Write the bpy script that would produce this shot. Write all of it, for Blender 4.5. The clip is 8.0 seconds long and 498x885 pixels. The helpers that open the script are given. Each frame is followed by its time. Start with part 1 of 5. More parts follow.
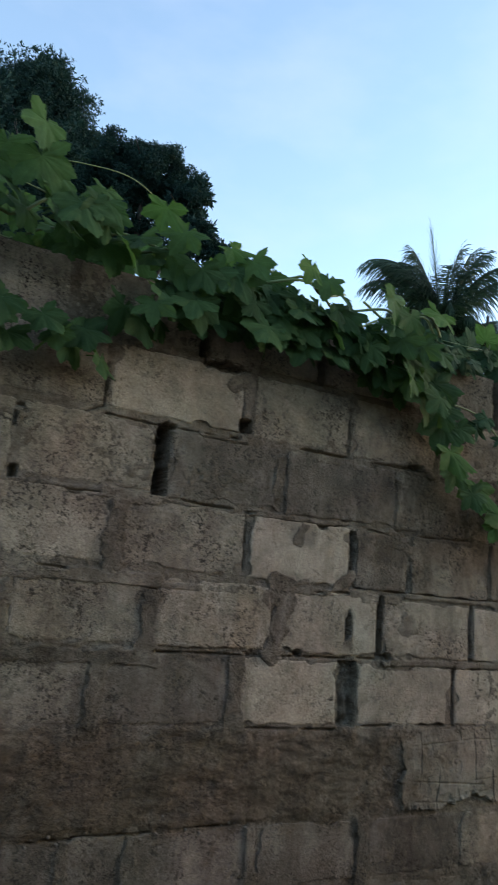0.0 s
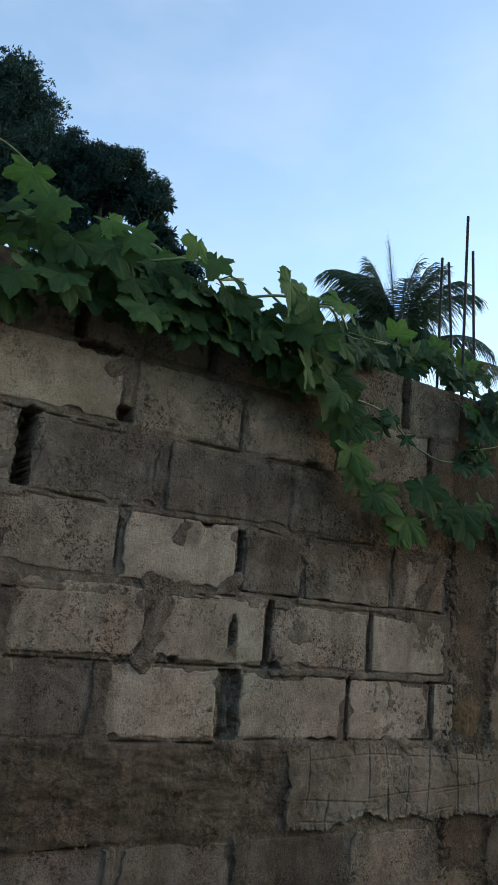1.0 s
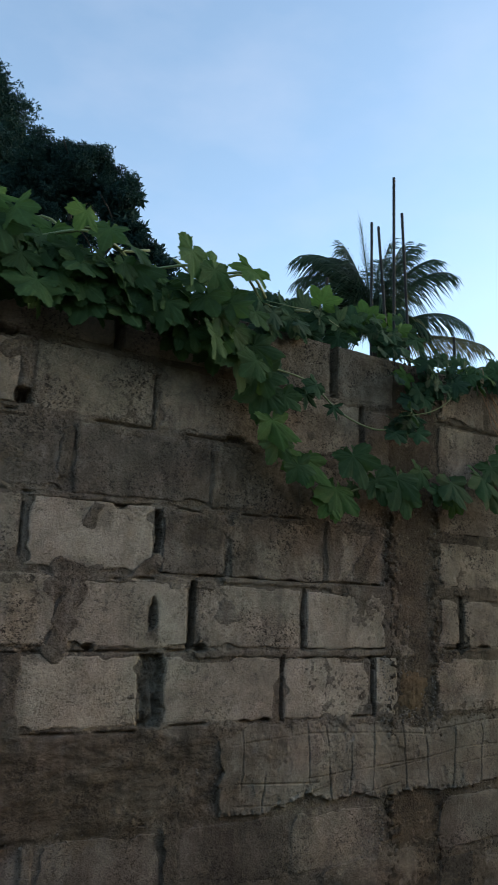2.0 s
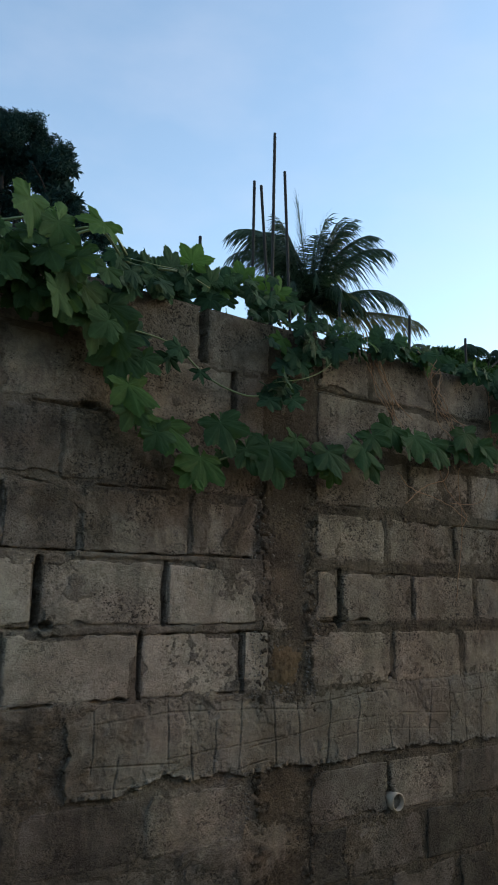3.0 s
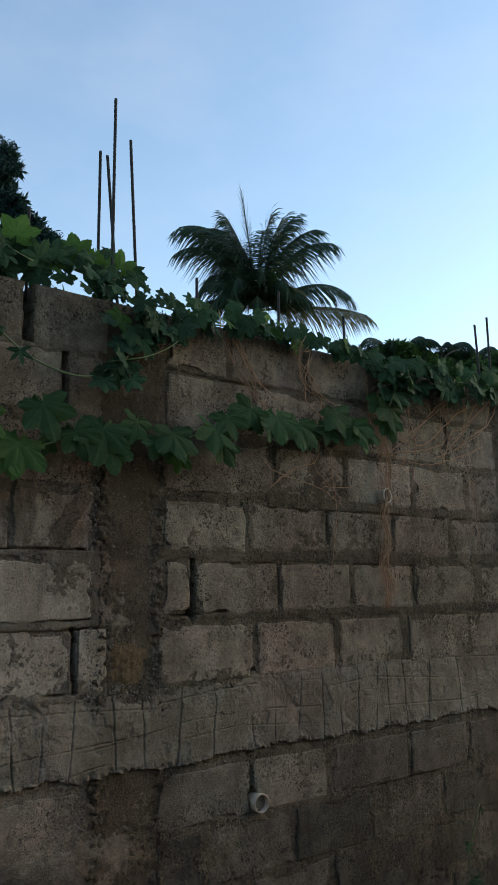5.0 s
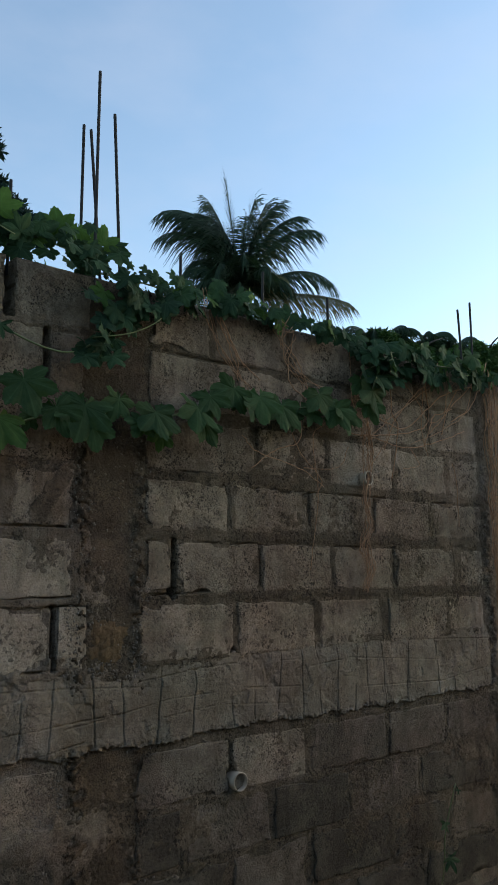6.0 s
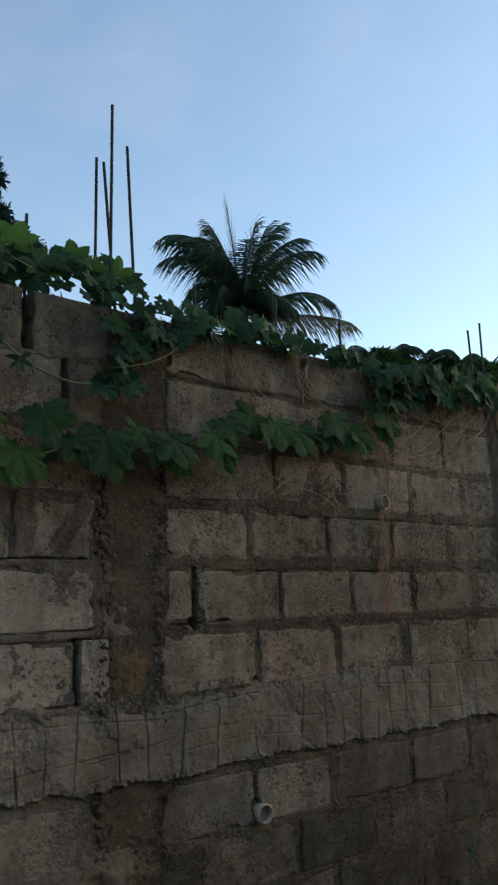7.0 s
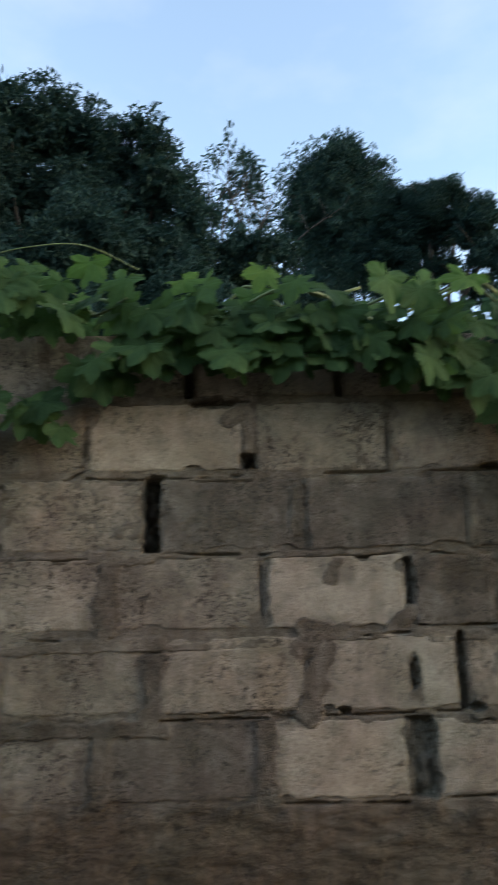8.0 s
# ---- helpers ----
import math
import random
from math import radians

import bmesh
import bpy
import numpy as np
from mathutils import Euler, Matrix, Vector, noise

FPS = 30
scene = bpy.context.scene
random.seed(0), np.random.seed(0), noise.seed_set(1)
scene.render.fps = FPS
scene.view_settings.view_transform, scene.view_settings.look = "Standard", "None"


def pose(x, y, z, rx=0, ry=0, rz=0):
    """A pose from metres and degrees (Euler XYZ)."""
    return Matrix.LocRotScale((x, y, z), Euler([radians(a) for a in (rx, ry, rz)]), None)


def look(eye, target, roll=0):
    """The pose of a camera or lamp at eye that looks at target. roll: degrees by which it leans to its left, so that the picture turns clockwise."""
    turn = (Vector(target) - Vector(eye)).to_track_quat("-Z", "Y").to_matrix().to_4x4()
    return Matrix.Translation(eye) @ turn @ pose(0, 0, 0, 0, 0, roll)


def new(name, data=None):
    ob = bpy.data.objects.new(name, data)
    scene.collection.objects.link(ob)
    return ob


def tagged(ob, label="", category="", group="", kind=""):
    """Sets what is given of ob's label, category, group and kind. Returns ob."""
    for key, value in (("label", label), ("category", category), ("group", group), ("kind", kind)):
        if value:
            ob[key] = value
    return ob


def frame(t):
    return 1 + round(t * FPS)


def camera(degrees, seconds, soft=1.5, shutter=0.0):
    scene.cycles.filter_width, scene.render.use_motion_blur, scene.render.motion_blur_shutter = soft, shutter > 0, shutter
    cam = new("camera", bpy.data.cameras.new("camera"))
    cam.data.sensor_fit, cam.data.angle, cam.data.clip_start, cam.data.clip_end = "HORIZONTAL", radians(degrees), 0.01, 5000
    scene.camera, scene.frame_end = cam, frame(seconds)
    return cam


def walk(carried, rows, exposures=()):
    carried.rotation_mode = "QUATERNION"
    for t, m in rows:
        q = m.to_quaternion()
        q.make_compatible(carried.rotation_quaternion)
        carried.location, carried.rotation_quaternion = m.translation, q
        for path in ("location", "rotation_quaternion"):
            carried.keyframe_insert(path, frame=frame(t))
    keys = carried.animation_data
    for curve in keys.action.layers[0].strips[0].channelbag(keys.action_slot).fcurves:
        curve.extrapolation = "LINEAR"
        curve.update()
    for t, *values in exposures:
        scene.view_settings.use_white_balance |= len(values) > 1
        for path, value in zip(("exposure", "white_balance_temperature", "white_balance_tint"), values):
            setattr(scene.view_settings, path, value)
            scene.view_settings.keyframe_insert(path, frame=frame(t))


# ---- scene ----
cam = camera(35.2, 8.0, soft=1.0, shutter=0.25)
PATH = [
    (0, (-0.16, 0.012, 1.579), (0.788, 1.723, 1.999), 4.6),
    (0.5, (0.036, -0.034, 1.573), (1.06, 1.642, 1.95), 3.2),
    (1, (0.146, 0.042, 1.579), (1.168, 1.7, 2.033), 5.4),
    (1.2, (0.172, 0.077, 1.569), (1.2, 1.731, 2.026), 5.5),
    (2.3, (0.515, -0.056, 1.558), (1.566, 1.59, 1.988), 0.9),
    (2.5, (0.58, -0.079, 1.558), (1.665, 1.553, 1.959), 1.3),
    (2.7, (0.634, -0.066, 1.560), (2.182, 2.13, 2.104), 0.9),
    (3, (0.714, -0.047, 1.556), (1.871, 1.538, 1.943), 1.0),
    (3.5, (0.82, 0.034, 1.551), (2.063, 1.552, 1.941), 2.1),
    (4, (0.983, -0.039, 1.545), (2.173, 1.522, 1.929), 1.0),
    (4.5, (1.144, -0.139, 1.529), (2.28, 1.465, 1.898), 0.1),
    (4.7, (1.172, -0.172, 1.530), (2.351, 1.390, 1.922), -1.0),
    (5.8, (1.178, -0.145, 1.502), (2.427, 1.375, 1.872), -1.0),
    (6, (1.18, -0.149, 1.499), (2.438, 1.365, 1.857), -0.8),
    (6.5, (1.185, -0.147, 1.502), (2.467, 1.351, 1.834), -0.9),
    (7, (1.14, -0.116, 1.525), (2.386, 1.394, 1.934), -1.9),
    (7.2, (1.12, -0.095, 1.547), (2.235, 1.505, 1.988), -2.3),
    (7.5, (1.056, -0.071, 1.588), (1.861, 1.696, 2.066), -2.9),
    (7.6, (1.046, -0.080, 1.590), (1.672, 1.750, 2.099), -2.3),
    (7.8, (1.015, -0.071, 1.593), (1.297, 1.829, 2.149), -1.1),
    (8, (0.94, -0.058, 1.615), (0.996, 1.877, 2.136), -1.1),
]
EXPOSURES = [(0.0, 1.80, 6800, 6), (1.0, 1.62, 6800, 6), (2.5, 1.43, 6800, 6), (3.0, 1.38, 6800, 6), (3.5, 1.27, 6800, 6), (4.5, 1.33, 6800, 6), (6.5, 1.20, 6800, 6), (7.0, 1.16, 6800, 6), (7.5, 1.38, 6900, 7), (8.0, 2.02, 7300, 9)]
walk(cam, [(t, look(eye, target, roll)) for t, eye, target, roll in PATH], EXPOSURES)

# ---------------------------------------------------------------- light
SUN_ELEV, SUN_AZ = 14.0, 106.0         # low veiled sun, azimuth from +y towards +x
world = bpy.data.worlds.new("sky")
scene.world = world
world.use_nodes = True
wn = world.node_tree.nodes
wl = world.node_tree.links
wn.clear()
sky = wn.new("ShaderNodeTexSky")
sky.sky_type = "NISHITA"
sky.sun_disc = False
sky.sun_elevation = radians(SUN_ELEV)
sky.sun_rotation = radians(SUN_AZ)
sky.air_density = 1.0
sky.dust_density = 0.6
sky.ozone_density = 1.6
bg = wn.new("ShaderNodeBackground")
bg.inputs["Strength"].default_value = 0.15
wo = wn.new("ShaderNodeOutputWorld")
tc = wn.new("ShaderNodeTexCoord")
stretch = wn.new("ShaderNodeMapping")
stretch.inputs["Scale"].default_value = (1.0, 1.0, 2.2)
wl.new(tc.outputs["Generated"], stretch.inputs["Vector"])
cloud = wn.new("ShaderNodeTexNoise")
cloud.inputs["Scale"].default_value = 6.5
cloud.inputs["Detail"].default_value = 7.0
cloud.inputs["Roughness"].default_value = 0.5
wl.new(stretch.outputs["Vector"], cloud.inputs["Vector"])
veil = wn.new("ShaderNodeValToRGB")
veil.color_ramp.elements[0].position, veil.color_ramp.elements[1].position = 0.45, 0.75
veil.color_ramp.elements[0].color, veil.color_ramp.elements[1].color = (0.05, 0.05, 0.05, 1), (0.20, 0.20, 0.20, 1)
wl.new(cloud.outputs["Fac"], veil.inputs["Fac"])
haze = wn.new("ShaderNodeMix")
haze.data_type = "RGBA"
haze.inputs[7].default_value = (2.05, 2.2, 2.8, 1)
wl.new(veil.outputs["Color"], haze.inputs[0])
wl.new(sky.outputs["Color"], haze.inputs[6])
wl.new(haze.outputs[2], bg.inputs["Color"])
wl.new(bg.outputs["Background"], wo.inputs["Surface"])

sun_data = bpy.data.lights.new("sun", "SUN")
sun_data.energy = 0.4
sun_data.angle = radians(75)
sun_data.color = (1.0, 0.85, 0.68)
sun = new("sun", sun_data)
sa, se = radians(SUN_AZ), radians(SUN_ELEV)
sun_dir = Vector((math.sin(sa) * math.cos(se), math.cos(sa) * math.cos(se), math.sin(se)))
sun.matrix_world = look(sun_dir * 60, (0, 0, 0))


# ---------------------------------------------------------------- materials
def mat_new(name):
    m = bpy.data.materials.new(name)
    m.use_nodes = True
    nt = m.node_tree
    b = nt.nodes["Principled BSDF"]
    return m, nt, b


def n_noise(nt, vec, scale, detail=6.0, rough=0.6, distortion=0.0):
    n = nt.nodes.new("ShaderNodeTexNoise")
    n.inputs["Scale"].default_value = scale
    n.inputs["Detail"].default_value = detail
    n.inputs["Roughness"].default_value = rough
    n.inputs["Distortion"].default_value = distortion
    nt.links.new(vec, n.inputs["Vector"])
    return n.outputs["Fac"]


def n_ramp(nt, fac, a, b, ca=(0, 0, 0), cb=(1, 1, 1)):
    r = nt.nodes.new("ShaderNodeValToRGB")
    r.color_ramp.elements[0].position, r.color_ramp.elements[1].position = a, b
    r.color_ramp.elements[0].color, r.color_ramp.elements[1].color = (*ca, 1), (*cb, 1)
    nt.links.new(fac, r.inputs["Fac"])
    return r.outputs["Color"]


def n_mix(nt, fac, a, b, mode="MIX"):
    m = nt.nodes.new("ShaderNodeMix")
    m.data_type, m.blend_type = "RGBA", mode
    for key, val in ((0, fac), (6, a), (7, b)):
        if hasattr(val, "is_output"):
            nt.links.new(val, m.inputs[key])
        elif isinstance(val, tuple):
            m.inputs[key].default_value = (*val, 1)
        else:
            m.inputs[key].default_value = val
    return m.outputs[2]


def n_math(nt, op, a, b):
    m = nt.nodes.new("ShaderNodeMath")
    m.operation = op
    for k, val in ((0, a), (1, b)):
        if hasattr(val, "is_output"):
            nt.links.new(val, m.inputs[k])
        else:
            m.inputs[k].default_value = val
    return m.outputs[0]


def position(nt, scale=(1, 1, 1)):
    g = nt.nodes.new("ShaderNodeNewGeometry")
    mp = nt.nodes.new("ShaderNodeMapping")
    mp.inputs["Scale"].default_value = scale
    nt.links.new(g.outputs["Position"], mp.inputs["Vector"])
    return mp.outputs["Vector"]


def concrete(name, dark, light, stain, stain_lo=0.5, stain_hi=0.7, pit=0.5, grain=1.0, vary=0.0, rough=0.92):
    """Weathered cement: mottling, rain streaks, blotches, pits and sandy grain; dark (damp or painted vine shade),
    rust-brown and pale spots where the mesh says so.
    """
    m, nt, b = mat_new(name)
    p = position(nt)
    streak = position(nt, (1.0, 1.0, 0.16))
    mott = n_ramp(nt, n_noise(nt, p, 13.0, 9.0, 0.72, 0.4), 0.32, 0.68)
    col = n_mix(nt, mott, dark, light)
    fine = n_ramp(nt, n_noise(nt, p, 120.0, 5.0, 0.75), 0.3, 0.72, (0.78, 0.78, 0.78), (1.20, 1.20, 1.19))
    col = n_mix(nt, 1.0, col, fine, "MULTIPLY")
    broad = n_ramp(nt, n_noise(nt, p, 3.1, 6.0, 0.66, 0.6), 0.30, 0.70, (0.66, 0.64, 0.61), (1.20, 1.20, 1.20))
    col = n_mix(nt, 1.0, col, broad, "MULTIPLY")
    st = n_ramp(nt, n_noise(nt, streak, 9.0, 8.0, 0.66, 0.5), stain_lo, stain_hi)
    col = n_mix(nt, n_math(nt, "MULTIPLY", st, 0.62), col, stain)
    patch = n_ramp(nt, n_noise(nt, p, 7.0, 4.0, 0.6), 0.42, 0.58, (0.07, 0.07, 0.07), (1, 1, 1))
    pores = n_math(nt, "MAXIMUM", n_ramp(nt, n_noise(nt, p, 140.0, 3.0, 0.6), 0.57, 0.61), n_ramp(nt, n_noise(nt, p, 66.0, 4.0, 0.68), 0.56, 0.60))
    grit = n_ramp(nt, n_noise(nt, p, 230.0, 2.0, 0.5), 0.60, 0.70)
    speck = n_math(nt, "MAXIMUM", n_math(nt, "MULTIPLY", pores, patch), n_math(nt, "MULTIPLY", grit, 0.22))
    col = n_mix(nt, n_math(nt, "MULTIPLY", speck, min(1.0, 1.0 * pit)), col, tuple(c * 0.33 for c in dark))
    crumbs = n_ramp(nt, n_noise(nt, p, 95.0, 3.0, 0.6), 0.60, 0.68)
    col = n_mix(nt, n_math(nt, "MULTIPLY", n_math(nt, "MULTIPLY", crumbs, patch), 0.5 * pit), col, tuple(c * 1.25 for c in light))
    bloom = n_ramp(nt, n_noise(nt, position(nt, (1.0, 1.0, 0.5)), 6.0, 7.0, 0.72, 0.4), 0.56, 0.70)
    col = n_mix(nt, n_math(nt, "MULTIPLY", bloom, 0.36), col, tuple(c * k for c, k in zip(light, (1.22, 1.24, 1.26))))
    hue = n_ramp(nt, n_noise(nt, p, 2.3, 5.0, 0.65, 0.5), 0.36, 0.62, (1.06, 0.985, 0.955), (0.96, 1.015, 0.95))
    col = n_mix(nt, 1.0, col, hue, "MULTIPLY")
    for key, tint, most in (("damp_shade", (0.36, 0.34, 0.33), 0.95), ("rust", (1.02, 0.80, 0.54), 0.95), ("pale", (1.42, 1.44, 1.46), 1.0)):
        at = nt.nodes.new("ShaderNodeAttribute")
        at.attribute_name = key
        wisp = n_ramp(nt, n_noise(nt, streak, 15.0, 7.0, 0.7, 0.6), 0.28, 0.66, (0.55, 0.55, 0.55), (1.15, 1.15, 1.15))
        col = n_mix(nt, n_math(nt, "MINIMUM", n_math(nt, "MULTIPLY", at.outputs["Fac"], wisp), most), col, n_mix(nt, 1.0, col, tint, "MULTIPLY"))
    if vary:
        info = nt.nodes.new("ShaderNodeObjectInfo")
        tone = n_ramp(nt, info.outputs["Random"], 0.0, 1.0, (1 - vary,) * 3, (1 + vary, 1 + vary * 0.95, 1 + vary * 0.85))
        col = n_mix(nt, 1.0, col, tone, "MULTIPLY")
    nt.links.new(col, b.inputs["Base Color"])
    b.inputs["Roughness"].default_value = rough
    b.inputs["Specular IOR Level"].default_value = 0.2
    h = n_math(nt, "ADD", n_math(nt, "MULTIPLY", n_noise(nt, p, 52.0, 9.0, 0.78), 0.9),
               n_math(nt, "MULTIPLY", n_noise(nt, p, 180.0, 4.0, 0.7), 0.35))
    h = n_math(nt, "SUBTRACT", h, n_math(nt, "MULTIPLY", speck, 1.2 * pit))
    bp = nt.nodes.new("ShaderNodeBump")
    bp.inputs["Strength"].default_value = min(1.0, 0.85 * grain)
    bp.inputs["Distance"].default_value = 0.012 * grain
    nt.links.new(h, bp.inputs["Height"])
    nt.links.new(bp.outputs["Normal"], b.inputs["Normal"])
    return m


def plain(name, col, rough=0.7, metal=0.0, var=0.25, scale=40.0, bump=0.0):
    m, nt, b = mat_new(name)
    p = position(nt)
    f = n_noise(nt, p, scale, 5.0, 0.6)
    c = n_mix(nt, f, tuple(v * (1 - var) for v in col), tuple(v * (1 + var) for v in col))
    nt.links.new(c, b.inputs["Base Color"])
    b.inputs["Roughness"].default_value = rough
    b.inputs["Metallic"].default_value = metal
    if bump:
        bp = nt.nodes.new("ShaderNodeBump")
        bp.inputs["Strength"].default_value = 0.6
        bp.inputs["Distance"].default_value = bump
        nt.links.new(f, bp.inputs["Height"])
        nt.links.new(bp.outputs["Normal"], b.inputs["Normal"])
    return m


def leafy(name, dark, light, glow, veins=0.0, trans=0.35, rough=0.5):
    """A leaf: tone from leaf to leaf, blotches, paler veins, light coming through."""
    m, nt, b = mat_new(name)
    p = position(nt)
    info = nt.nodes.new("ShaderNodeObjectInfo")
    isl = nt.nodes.new("ShaderNodeNewGeometry")
    tone = n_math(nt, "FRACT", n_math(nt, "ADD", info.outputs["Random"], isl.outputs["Random Per Island"]), 0.0)
    col = n_mix(nt, tone, dark, light)
    blot = n_ramp(nt, n_noise(nt, p, 42.0, 5.0, 0.65), 0.32, 0.7, (0.66, 0.70, 0.66), (1.25, 1.20, 1.05))
    col = n_mix(nt, 1.0, col, blot, "MULTIPLY")
    if veins:
        a = nt.nodes.new("ShaderNodeAttribute")
        a.attribute_name = "vein"
        v = n_ramp(nt, a.outputs["Fac"], 0.55, 1.0)
        col = n_mix(nt, n_math(nt, "MULTIPLY", v, veins), col, tuple(c * 1.9 for c in light))
    nt.links.new(col, b.inputs["Base Color"])
    if veins:
        bp = nt.nodes.new("ShaderNodeBump")
        bp.inputs["Strength"].default_value = 0.5
        bp.inputs["Distance"].default_value = 0.006
        nt.links.new(n_noise(nt, p, 45.0, 3.0, 0.5), bp.inputs["Height"])
        nt.links.new(bp.outputs["Normal"], b.inputs["Normal"])
    b.inputs["Roughness"].default_value = rough
    b.inputs["Specular IOR Level"].default_value = 0.10
    tr = nt.nodes.new("ShaderNodeBsdfTranslucent")
    tcol = n_mix(nt, tone, glow, tuple(g * 1.35 for g in glow))
    nt.links.new(tcol, tr.inputs["Color"])
    mx = nt.nodes.new("ShaderNodeMixShader")
    mx.inputs["Fac"].default_value = trans
    nt.links.new(b.outputs["BSDF"], mx.inputs[1])
    nt.links.new(tr.outputs["BSDF"], mx.inputs[2])
    nt.links.new(mx.outputs["Shader"], nt.nodes["Material Output"].inputs["Surface"])
    return m


M_PALE = concrete("block_pale", (0.220, 0.184, 0.150), (0.377, 0.319, 0.264), (0.144, 0.115, 0.083), 0.54, 0.72, 0.65, 0.75, 0.12)
M_WORN = concrete("block_worn", (0.163, 0.135, 0.112), (0.328, 0.279, 0.233), (0.096, 0.076, 0.056), 0.5, 0.7, 1.0, 1.0, 0.16)
M_DARK = concrete("block_dark", (0.112, 0.093, 0.078), (0.212, 0.180, 0.155), (0.063, 0.050, 0.040), 0.48, 0.7, 0.8, 0.9, 0.12)
# damp low blocks; the loss of skylight near the ground is in this colour too
M_DAMP_SHADE = concrete("block_damp_shade", (0.061, 0.054, 0.045), (0.132, 0.116, 0.097), (0.040, 0.033, 0.027), 0.46, 0.68, 0.8, 0.9, 0.14)
M_MORTAR = concrete("mortar_grey", (0.101, 0.083, 0.067), (0.237, 0.199, 0.165), (0.077, 0.059, 0.042), 0.46, 0.66, 0.6, 1.0)
M_SMEAR = concrete("mortar_dark", (0.086, 0.069, 0.053), (0.190, 0.158, 0.122), (0.060, 0.048, 0.034), 0.48, 0.68, 0.9, 1.1)
M_PLASTER = concrete("plaster_grey", (0.129, 0.109, 0.088), (0.238, 0.203, 0.167), (0.081, 0.064, 0.048), 0.45, 0.66, 0.5, 0.65)
M_COLUMN = concrete("column_brown", (0.061, 0.047, 0.034), (0.125, 0.099, 0.073), (0.042, 0.031, 0.022), 0.48, 0.68, 0.6, 0.9)
M_STONE = plain("pebble", (0.125, 0.104, 0.080), 0.9, 0.0, 0.5, 18.0)
# warm brown for the unseen light-shaping wall behind the camera
M_BOUNCE = concrete("bounce_render", (0.25, 0.18, 0.12), (0.36, 0.27, 0.19), (0.16, 0.12, 0.08), 0.5, 0.7, 0.2, 0.6)
M_RUST = concrete("rust_clay", (0.095, 0.064, 0.037), (0.155, 0.105, 0.060), (0.065, 0.047, 0.03), 0.5, 0.7, 0.3, 0.6)
M_GROUND = concrete("dirt_ground", (0.13, 0.105, 0.075), (0.24, 0.20, 0.15), (0.09, 0.075, 0.05), 0.45, 0.65, 0.5, 1.2)
M_REBAR = plain("rebar_rust", (0.010, 0.0098, 0.011), 0.85, 0.1, 0.5, 120.0, 0.001)
M_PVC = plain("pvc_white", (0.36, 0.285, 0.21), 0.5, 0.0, 0.4, 25.0)
# near-black that paints the shade inside the pipes
M_HOLE = plain("pipe_shade", (0.03, 0.026, 0.02), 0.9, 0.0, 0.3, 40.0)
M_LEAF = leafy("vine_leaf", (0.023, 0.048, 0.022), (0.042, 0.080, 0.033), (0.074, 0.155, 0.034), 0.22, 0.26, 0.75)
M_YOUNG = leafy("young_leaf", (0.033, 0.072, 0.022), (0.056, 0.106, 0.030), (0.090, 0.180, 0.030), 0.22, 0.30, 0.72)
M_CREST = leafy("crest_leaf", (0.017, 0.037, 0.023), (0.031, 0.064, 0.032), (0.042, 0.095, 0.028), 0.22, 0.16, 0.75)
M_STEM = plain("vine_stem", (0.10, 0.13, 0.045), 0.6, 0.0, 0.3, 60.0)
M_LOOP = plain("pale_loop", (0.46, 0.38, 0.28), 0.6, 0.0, 0.15, 30.0)
M_DRY = plain("dry_stem", (0.29, 0.165, 0.092), 0.85, 0.0, 0.35, 50.0)
# dark green leaves with the blue of distant haze mixed into the colour
M_TREE_HAZE = leafy("tree_leaf_haze", (0.010, 0.027, 0.031), (0.018, 0.042, 0.045), (0.028, 0.07, 0.045), 0.0, 0.12, 0.9)
M_BUSH = leafy("bush_leaf", (0.022, 0.055, 0.020), (0.05, 0.10, 0.035), (0.05, 0.12, 0.025), 0.0, 0.2)
M_PALM = leafy("palm_leaf", (0.016, 0.034, 0.025), (0.040, 0.068, 0.045), (0.03, 0.065, 0.025), 0.0, 0.12, 0.6)
M_PALMDRY = leafy("palm_dry", (0.055, 0.065, 0.036), (0.095, 0.100, 0.052), (0.16, 0.14, 0.06), 0.0, 0.25)
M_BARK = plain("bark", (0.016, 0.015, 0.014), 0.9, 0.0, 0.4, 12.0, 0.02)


# ---------------------------------------------------------------- building helpers
TABLE = np.random.RandomState(7).rand(256, 256)


def vnoise(x, z):
    xi, zi = np.floor(x).astype(int), np.floor(z).astype(int)
    fx, fz = x - xi, z - zi
    fx, fz = fx * fx * (3 - 2 * fx), fz * fz * (3 - 2 * fz)
    a, b_ = TABLE[xi % 256, zi % 256], TABLE[(xi + 1) % 256, zi % 256]
    c, d = TABLE[xi % 256, (zi + 1) % 256], TABLE[(xi + 1) % 256, (zi + 1) % 256]
    return (a * (1 - fx) + b_ * fx) * (1 - fz) + (c * (1 - fx) + d * fx) * fz


def fbm(x, z, octaves=4, seed=0):
    total, amp, norm = 0.0, 1.0, 0.0
    for o in range(octaves):
        total = total + amp * vnoise(x * 2 ** o + 17.3 * o + seed * 5.7, z * 2 ** o + 9.1 * o + seed * 3.3)
        norm += amp
        amp *= 0.5
    return total / norm


def smooth(a, b_, v):
    t = np.clip((v - a) / (b_ - a), 0, 1)
    return t * t * (3 - 2 * t)


def mesh_of(name, verts, faces, material, shade=True):
    me = bpy.data.meshes.new(name)
    me.from_pydata([tuple(v) for v in verts], [], [tuple(f) for f in faces])
    me.materials.append(material)
    if shade:
        me.polygons.foreach_set("use_smooth", [True] * len(me.polygons))
    me.update()
    return me


def part(name, me, parent, label=""):
    ob = new(name, me)
    ob.parent = parent
    ob.matrix_parent_inverse = Matrix.Translation(-parent.location)
    if label:
        ob["label"] = label
    return ob


